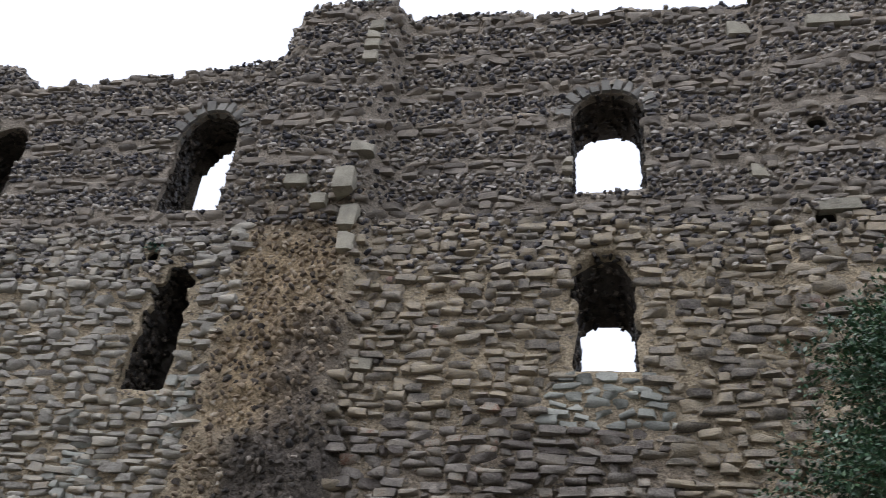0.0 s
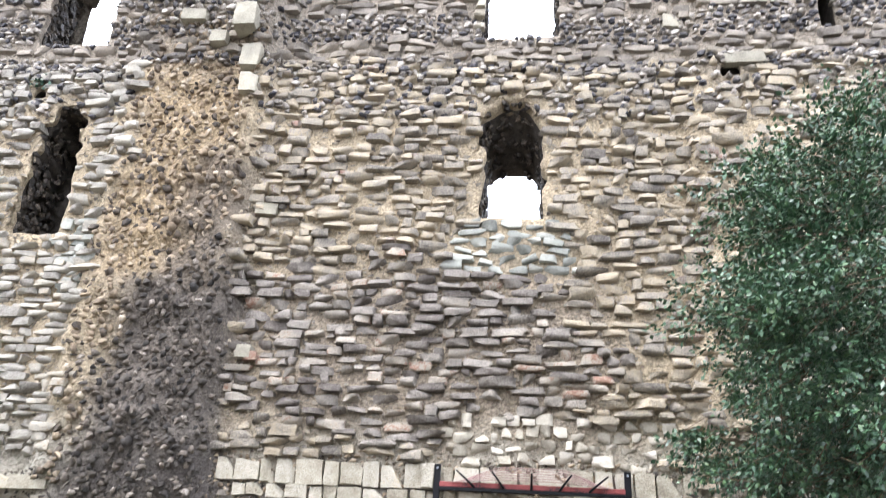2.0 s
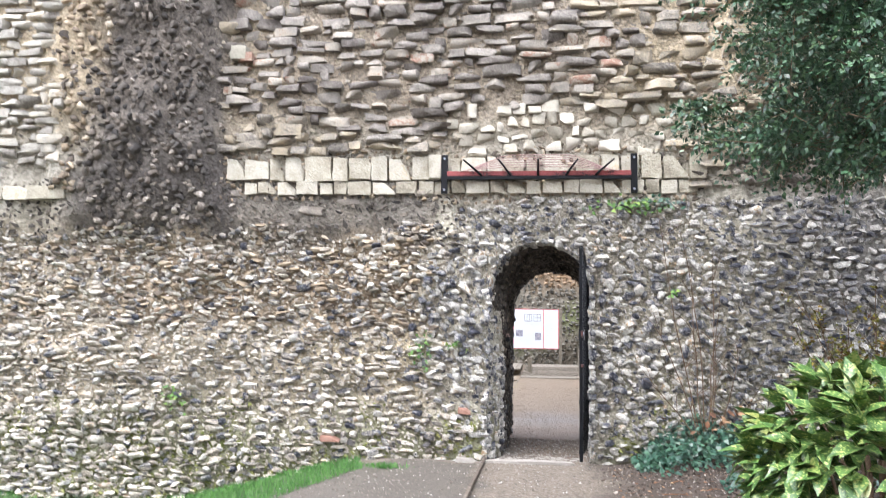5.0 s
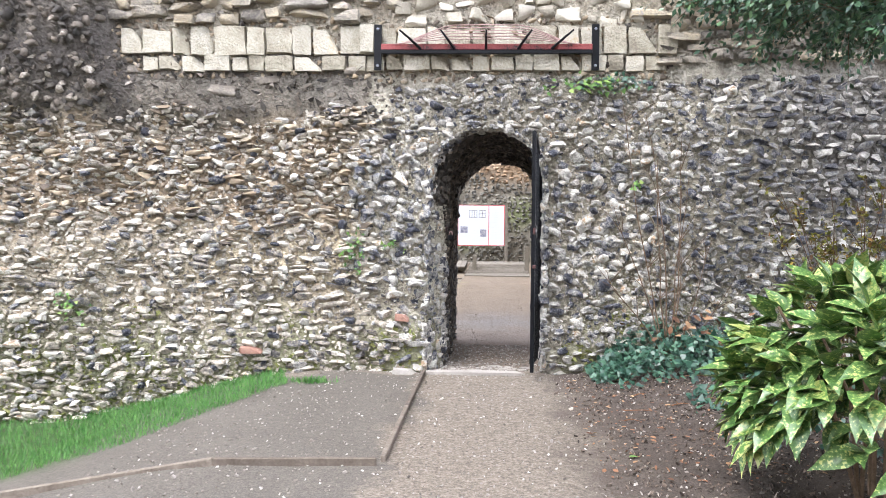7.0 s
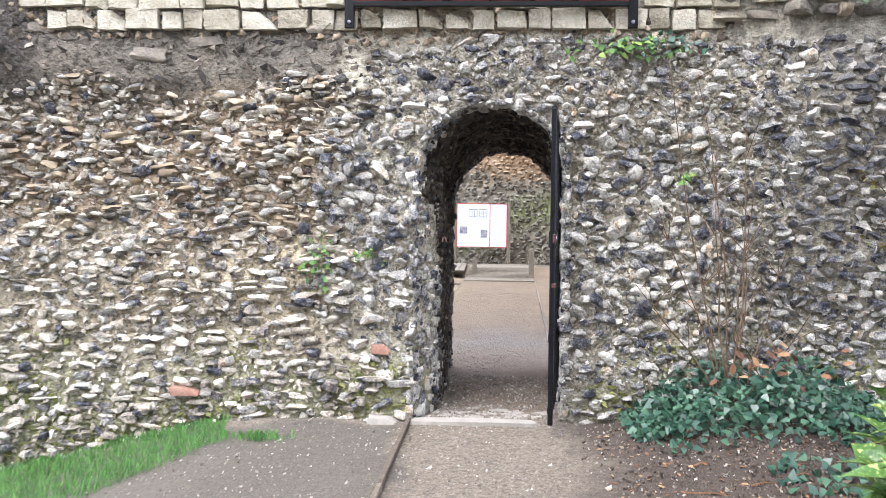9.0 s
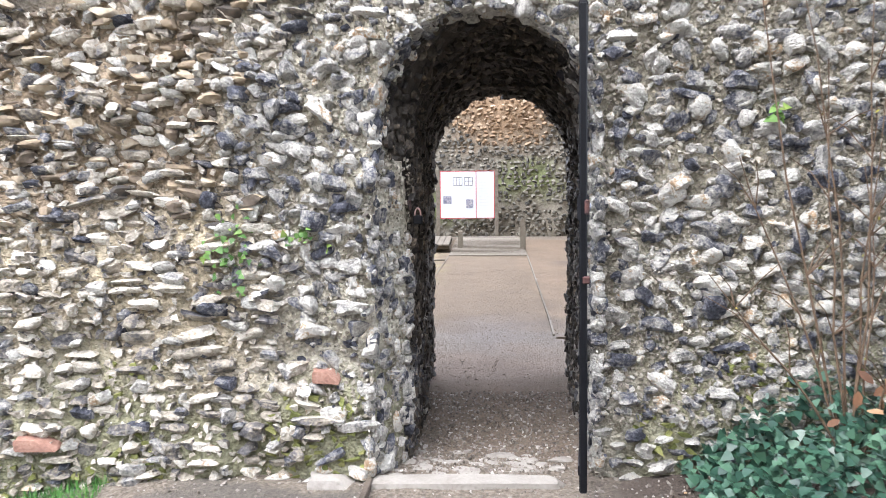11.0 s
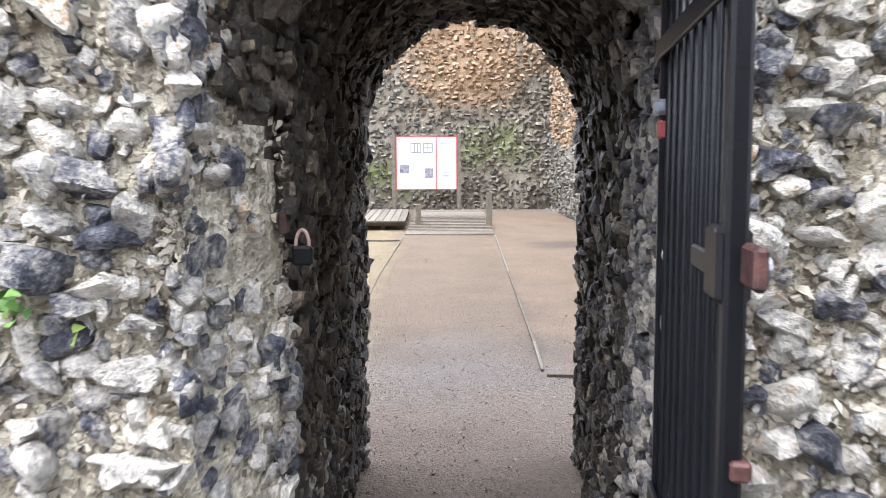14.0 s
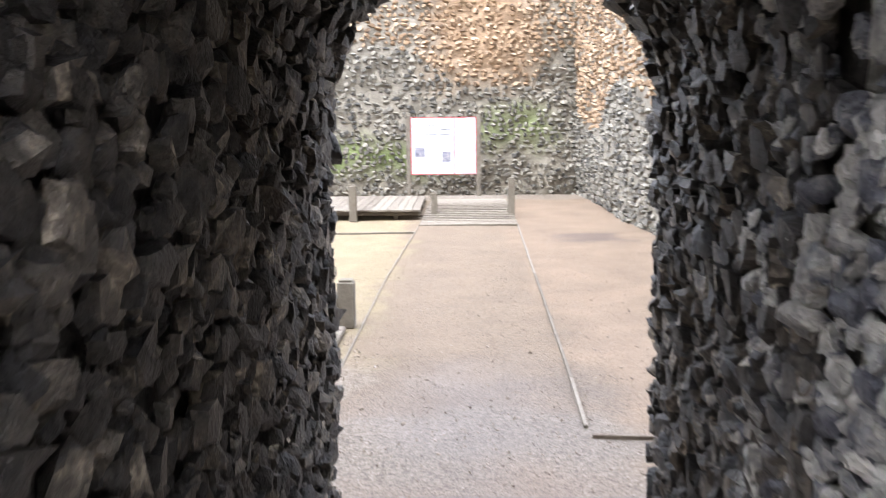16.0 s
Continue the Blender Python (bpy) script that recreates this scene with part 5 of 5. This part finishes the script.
def evergreen_tree(at, centre, radii, sprays, seed):
    """A small tree: tapered trunk, limbs out to the sprays, and each spray a fan of small glossy leaves."""
    rnd = random.Random(seed)
    th = empty("evergreen_tree", at)
    tagged(th, "dense dark green small-leaved evergreen tree beside the wall", "tree")
    base, c = Vector(at), Vector(centre) - Vector(at)
    fork = c + Vector((0.2, 0, -0.9))
    part("trunk", rod([(0, 0, -0.05), (0.03, 0.02, 0.5), fork * 0.6 + Vector((0.04, 0, 0)), fork, c + Vector((0.1, 0, 0.9)), c + Vector((0.15, 0, 1.7))], 0.11, 9, 0.2), m_bark, th, smooth=True)
    tips = []
    while len(tips) < sprays:
        u = unit(rnd)
        lump = 1 + 0.26 * vnoise(u, 1.9, seed) + 0.2 * vnoise(u, 5.0, seed)
        r = rnd.uniform(0.35, 1.0) ** 0.45 * lump
        heart = c + Vector((u.x * radii[0], u.y * radii[1], u.z * radii[2])) * r
        heart.x += 0.3 * max(0.0, heart.z - 3.7)
        loose = rnd.uniform(0.08, 0.2)
        for _ in range(rnd.randint(10, 26)):
            p = heart + Vector((rnd.gauss(0, loose), rnd.gauss(0, loose), rnd.gauss(0, loose * 0.7)))
            if p.z > 2.5 + 0.3 * vnoise((p.x, p.y, 0), 1.5, 3) and (p.x < c.x + 0.3 or rnd.random() < 0.4):
                tips.append((p, (u + unit(rnd) * 0.5).normalized()))
    for _ in range(500):
        u = unit(rnd)
        p = c + Vector((u.x * radii[0] - 0.2, u.y * radii[1], u.z * radii[2])) * rnd.uniform(0.2, 0.6)
        if p.z > 2.5:
            tips.append((p, u))
    for k in range(26):
        p, u = tips[k * 7 % len(tips)]
        start = fork * rnd.uniform(0.75, 1.0) + Vector((0, 0, rnd.uniform(0, 1.6)))
        mid = start.lerp(p, 0.5) + Vector((0, 0, 0.15))
        part("limb", rod([start, mid, p], 0.028, 6, 0.15), m_bark, th)
    spots, twigs = [], bmesh.new()
    for k, (p, u) in enumerate(tips):
        way = (Vector((u.x, u.y, u.z * 0.5)) + unit(rnd) * 0.55 + Vector((0, 0, -0.1))).normalized()
        span = rnd.uniform(0.14, 0.42)
        if k % 3 == 0:
            bm = rod([p - way * 0.12, p + way * span], 0.004, 3, 0.4)
            me = bpy.data.meshes.new("t"); bm.to_mesh(me); bm.free(); twigs.from_mesh(me); bpy.data.meshes.remove(me)
        for i in range(24):
            t = (i + rnd.random()) / 24
            side = unit(rnd)
            d = (way * 0.7 + side * 0.9).normalized()
            spots.append((p + way * span * t + side * 0.02, d, unit(rnd) + Vector((0, -0.3, 1.1)), rnd.uniform(0.026, 0.058), rnd.uniform(0.9, 1.3)))
    part("twig_work", twigs, m_twig, th)["kind"] = "stuff"
    crown = leaves("crown", spots, LEAF_SMALL, m_leaf, th, "crown of small glossy dark green leaves", faces=SMALL_FACES)
    return th


evergreen_tree((3.3, -2.5, ground_z(3.3, -2.5)), (3.0, -2.7, 3.9), (1.76, 1.3, 1.95), 4000, 5)


def spotted_laurel(at, radius, height, count, seed):
    rnd = random.Random(seed)
    th = empty("spotted_laurel", at)
    tagged(th, "spotted laurel bush with large yellow-flecked green leaves", "shrub")
    meshes = []
    for k, (length, broad, droop, material) in enumerate(((0.20, 0.46, 0.22, m_aucuba), (0.17, 0.50, 0.30, m_aucuba), (0.21, 0.42, 0.38, m_aucuba_dark), (0.15, 0.48, 0.15, m_aucuba))):
        verts, faces = [], []
        n = 7
        for i in range(n + 1):
            t = i / n
            w = length * broad * (math.sin(math.pi * min(1.0, t * 1.02 + 0.02) ** 0.85)) * (1 + 0.07 * (i % 2))
            for s in (-1, -0.5, 0, 0.5, 1):
                verts.append((s * w * 0.5, t * length, -droop * length * t * t + 0.16 * abs(s) * w))
        for i in range(n):
            for j in range(4):
                a = i * 5 + j
                faces.append((a, a + 1, a + 6, a + 5))
        me = bpy.data.meshes.new("leaf%d" % k)
        me.from_pydata(verts, [], faces); me.shade_smooth(); me.materials.append(material)
        meshes.append(me)
    for k in range(16):
        a, r = rnd.uniform(0, math.tau), radius * rnd.uniform(0.2, 0.8)
        part("stem", rod([(0.1 * math.cos(a), 0.1 * math.sin(a), -0.05), (0.5 * r * math.cos(a), 0.5 * r * math.sin(a), height * 0.45), (r * math.cos(a), r * math.sin(a), height * rnd.uniform(0.7, 0.95))], 0.013, 6, 0.5), m_twig, th)
    made, rest = 0, bmesh.new()
    while made < count:
        u = unit(rnd)
        if u.z < -0.45:
            continue
        lump = 0.95 + 0.14 * vnoise(u, 2.4, seed)
        r = lump * (1.0 if rnd.random() < 0.72 else rnd.uniform(0.6, 0.95))
        p = Vector((u.x * radius, u.y * radius, height * 0.48 + u.z * height * 0.50)) * 1.0
        p = Vector((p.x * r, p.y * r, max(0.06, height * 0.46 + (p.z - height * 0.46) * r)))
        for _ in range(3):
            d = (Vector((u.x, u.y, u.z * 0.6)) + unit(rnd) * 0.75 + Vector((0, 0, 0.2 - 0.22 * (1 - u.z)))).normalized()
            up = (Vector((0, 0, 1)) + u * 0.8 + unit(rnd) * 0.35)
            s = d.cross(up).normalized()
            nrm = s.cross(d)
            m = Matrix(((s.x, d.x, nrm.x), (s.y, d.y, nrm.y), (s.z, d.z, nrm.z))).to_4x4()
            leaf = meshes[rnd.choice((0, 0, 1, 1, 2, 3) if u.z > -0.1 else (2, 3, 0))]
            place = Matrix.Translation(p) @ m @ Matrix.Scale(rnd.uniform(0.75, 1.2), 4)
            if made < 300:
                ob = new("leaf", leaf)
                ob.parent = th
                ob.matrix_basis = place
            else:
                rest.from_mesh(leaf)
                bmesh.ops.transform(rest, matrix=place, verts=rest.verts[:][-40:])
            made += 1
            if made >= count:
                break
    inside = part("inner_leaves", rest, m_aucuba_dark, th, "further leaves inside the bush", smooth=True)
    inside["kind"] = "stuff"
    return th


spotted_laurel((2.08, -3.2, ground_z(2.08, -3.2)), 0.70, 1.14, 1150, 9)


def ground_ivy(x0, x1, y0, y1, height, count, seed, label):
    rnd = random.Random(seed)
    spots = []
    for _ in range(count):
        px, py = rnd.uniform(x0, x1), rnd.uniform(y0, y1)
        u, v = (px - x0) / (x1 - x0) * 2 - 1, (py - y0) / (y1 - y0)
        lump = max(0.0, 1 - abs(u) ** 2.5) * min(1.0, 0.35 + v) * (0.8 + 0.5 * vnoise((px, py, 0), 3, seed))
        if lump < 0.12 or (v < 0.25 and rnd.random() > lump):
            continue
        z = ground_z(px, py) + height * lump * rnd.uniform(0.55, 1.05)
        spots.append(((px, py, z), unit(rnd) + Vector((0, -0.6, -0.25)), unit(rnd) * 0.6 + Vector((0, -0.6, 1)), rnd.uniform(0.035, 0.065), rnd.uniform(0.85, 1.1)))
        if rnd.random() < 0.4:
            spots.append(((px, py, ground_z(px, py) + 0.02 + 0.5 * height * lump * rnd.random()), unit(rnd) + Vector((0, -0.6, -0.3)), Vector((0, -1, 0.6)), rnd.uniform(0.035, 0.06), 1.0))
    ob = leaves("ground_ivy", spots, LEAF_IVY, m_ivy, None)
    return tagged(ob, label, "ivy", kind="stuff")


ground_ivy(0.95, 2.75, -0.95, 0.02, 0.42, 2600, 4, "low mound of dark green ivy at the foot of the wall")
ground_ivy(1.5, 3.4, -2.6, -1.2, 0.14, 700, 6, "sparse dark ivy creeping over the soil bed")


def stem_shrub(name, base, stems, label, category, seed, leaf_material=None, per=0, leaf=0.02):
    rnd = random.Random(seed)
    th = empty(name, base)
    tagged(th, label, category)
    spots = []
    for dx, dy, h, bend in stems:
        pts = [(0.02 * dx, 0.02 * dy, -0.04)]
        for i in range(1, 7):
            t = i / 6
            pts.append((dx * t + bend * math.sin(t * 3) + rnd.uniform(-0.02, 0.02), dy * t, h * t))
        stem = part("stem", rod(pts, 0.007, 5, 0.3), m_twig, th)
        for k in range(5):
            i = rnd.randint(2, 5)
            p = Vector(pts[i])
            q = p + Vector((rnd.uniform(-0.25, 0.25), rnd.uniform(-0.1, 0.05), rnd.uniform(0.08, 0.28)))
            part("twig", rod([p, p.lerp(q, 0.5) + Vector((0.01, 0, 0.02)), q], 0.004, 4, 0.4), m_twig, stem)
            for _ in range(per):
                s = p.lerp(q, rnd.random())
                spots.append((s + unit(rnd) * 0.02, unit(rnd), unit(rnd) + Vector((0, 0, 1)), leaf * rnd.uniform(0.7, 1.3), 1.1))
    if spots:
        leaves("foliage", spots, LEAF_OVAL, leaf_material, th, "small sparse leaves")
    return th


stem_shrub("bare_shrub", (1.68, -0.28, ground_z(1.68, -0.28)), [(-0.42, 0.10, 2.5, -0.06), (-0.20, 0.12, 2.15, 0.05), (-0.5, 0.05, 1.35, 0.03), (0.18, 0.1, 1.6, -0.04), (0.33, 0.02, 1.1, 0.05), (-0.1, 0.0, 1.75, -0.05), (0.05, 0.05, 1.3, 0.06), (-0.65, -0.05, 0.85, 0.03), (0.5, -0.05, 0.75, 0.02), (0.1, 0.08, 2.0, 0.02)],
           "thin leafless brown shrub growing against the wall", "shrub", 3, m_yellow_leaf, 1, 0.018)
stem_shrub("barberry_shrub", (2.85, -1.1, ground_z(2.85, -1.1)), [(-0.62 + 0.07 * k, 0.25 * math.sin(k * 2.1), 1.3 + 0.3 * math.sin(k * 1.7), 0.05 * math.sin(k)) for k in range(22)],
           "twiggy shrub with yellowing and reddish leaves", "shrub", 8, m_yellow_leaf, 22, 0.036)


def wall_plant(px, pz, w, h, count, seed, material, label, size=0.04):
    rnd = random.Random(seed)
    spots = []
    for _ in range(count):
        x, z = px + rnd.gauss(0, w / 2.6), pz + rnd.gauss(0, h / 2.6)
        spots.append(((x, front_y(x, z) - rnd.uniform(0.02, 0.09), z), unit(rnd) + Vector((0, -0.7, -0.3)), Vector((rnd.uniform(-0.4, 0.4), -1, 0.7)), size * rnd.uniform(0.6, 1.25), rnd.uniform(0.8, 1.2)))
    ob = leaves("wall_plant", spots, LEAF_IVY, material, None)
    return tagged(ob, label, "wall plant", group="plants rooted in the wall", kind="stuff")


wall_plant(1.02, 2.52, 0.5, 0.10, 75, 1, m_bright_leaf, "bright green creeper rooted in the wall under the bracket", 0.05)
wall_plant(1.22, 2.55, 0.4, 0.12, 70, 12, m_ivy, "dark green creeper rooted in the wall", 0.045)
wall_plant(-1.05, 1.05, 0.14, 0.24, 70, 2, m_bright_leaf, "small green weed rooted in the flint wall", 0.035)
wall_plant(-0.72, 1.12, 0.13, 0.06, 22, 3, m_bright_leaf, "small green weed rooted in the flint wall", 0.035)
wall_plant(-3.6, 0.55, 0.2, 0.15, 50, 4, m_bright_leaf, "small green weed rooted low in the flint wall", 0.035)
wall_plant(-2.6, 8.02, 0.1, 0.1, 1, 5, m_ivy, "tiny fern in a joint of the wall", 0.05)
wall_plant(-6.45, 7.85, 0.18, 0.12, 60, 6, m_ivy, "dark fern tuft over a hole in the wall", 0.05)
wall_plant(1.43, 1.66, 0.07, 0.1, 10, 7, m_bright_leaf, "yellow-green leaves against the flint wall", 0.06)

# lawn and litter
def in_lawn(px, py):
    edge = float(np.interp(py, (-9, -4, -2.6, -2.2, -1.95, -1.33, -0.65, -0.3), (-7, -5, -3.3, -2.75, -2.25, -1.91, -1.50, -1.62)))
    return px < edge + 0.05 * vnoise((px, py, 0), 4, 2)


spots = []
while len(spots) < 30000:
    px, py = -1.4 - random.random() ** 1.6 * 5.0, -0.02 - random.random() * 4.4
    if in_lawn(px, py):
        d = Vector((random.gauss(0, 0.35), random.gauss(0, 0.35), 1))
        spots.append(((px, py, uneven(px, py) - 0.005), d, unit(random), random.uniform(0.03, 0.085), 0.4))
lawn = leaves("lawn", spots, LEAF_BLADE, m_grass, None, faces=BLADE_FACES)
tagged(lawn, "bright green rough grass at the foot of the wall", "grass", kind="stuff")
spots = [((-1.30 + random.gauss(0, 0.09), -0.62 + random.gauss(0, 0.04), ground_z(-1.3, -0.62)), Vector((random.gauss(0, 0.5), random.gauss(0, 0.5), 1)), unit(random), random.uniform(0.03, 0.07), 0.2) for _ in range(260)]
tuft = leaves("grass_tuft", spots, LEAF_OVAL, m_grass, None)
tagged(tuft, "small tuft of grass on the trodden earth", "grass", kind="stuff")
spots = []
for _ in range(900):
    px, py = random.uniform(0.75, 3.2), random.uniform(-3.0, -0.3)
    spots.append(((px, py, uneven(px, py) + 0.006), Vector((random.uniform(-1, 1), random.uniform(-1, 1), random.uniform(-0.1, 0.25))), Vector((0, 0, 1)) + unit(random) * 0.4, random.uniform(0.015, 0.05), random.uniform(0.7, 1.2)))
for _ in range(26):
    px, py = random.gauss(1.85, 0.25), random.uniform(-0.6, -0.2)
    spots.append(((px, py, ground_z(px, py) + random.uniform(0.2, 0.5)), unit(random), Vector((0, -1, 1)), random.uniform(0.05, 0.10), 1.1))
litter = leaves("leaf_litter", spots, LEAF_OVAL, m_dead_leaf, None)
tagged(litter, "brown fallen leaves on soil and ivy", "fallen leaves", kind="stuff")
spots = [((0.95 + 0.03 * math.sin(k), -2.55, uneven(0.95, -2.55) + 0.012), Vector((1, 0.4, 0.05)), Vector((0, 0, 1)), 0.06, 1.5) for k in range(1)]
tagged(leaves("yellow_leaf", spots, LEAF_OVAL, m_bright_leaf, ground), "single pale yellow fallen leaf")
sticks = empty("fallen_sticks", (1.6, -1.0, ground_z(1.6, -1.0)))
tagged(sticks, "thin pale dead twigs lying at the edge of the ivy", "twigs")
for k in range(16):
    px, py, a = random.uniform(-0.6, 0.9), random.uniform(-1.2, 0.35), random.uniform(-0.7, 0.7)
    gz = ground_z(1.6 + px, -1.0 + py) - ground_z(1.6, -1.0) + 0.012
    ln = random.uniform(0.1, 0.3)
    part("twig", rod([(px, py, gz), (px + ln * 0.5 * math.cos(a), py + ln * 0.5 * math.sin(a), gz + 0.012), (px + ln * math.cos(a), py + ln * math.sin(a), gz)], 0.005, 4, 0.5), m_dead_leaf, sticks)
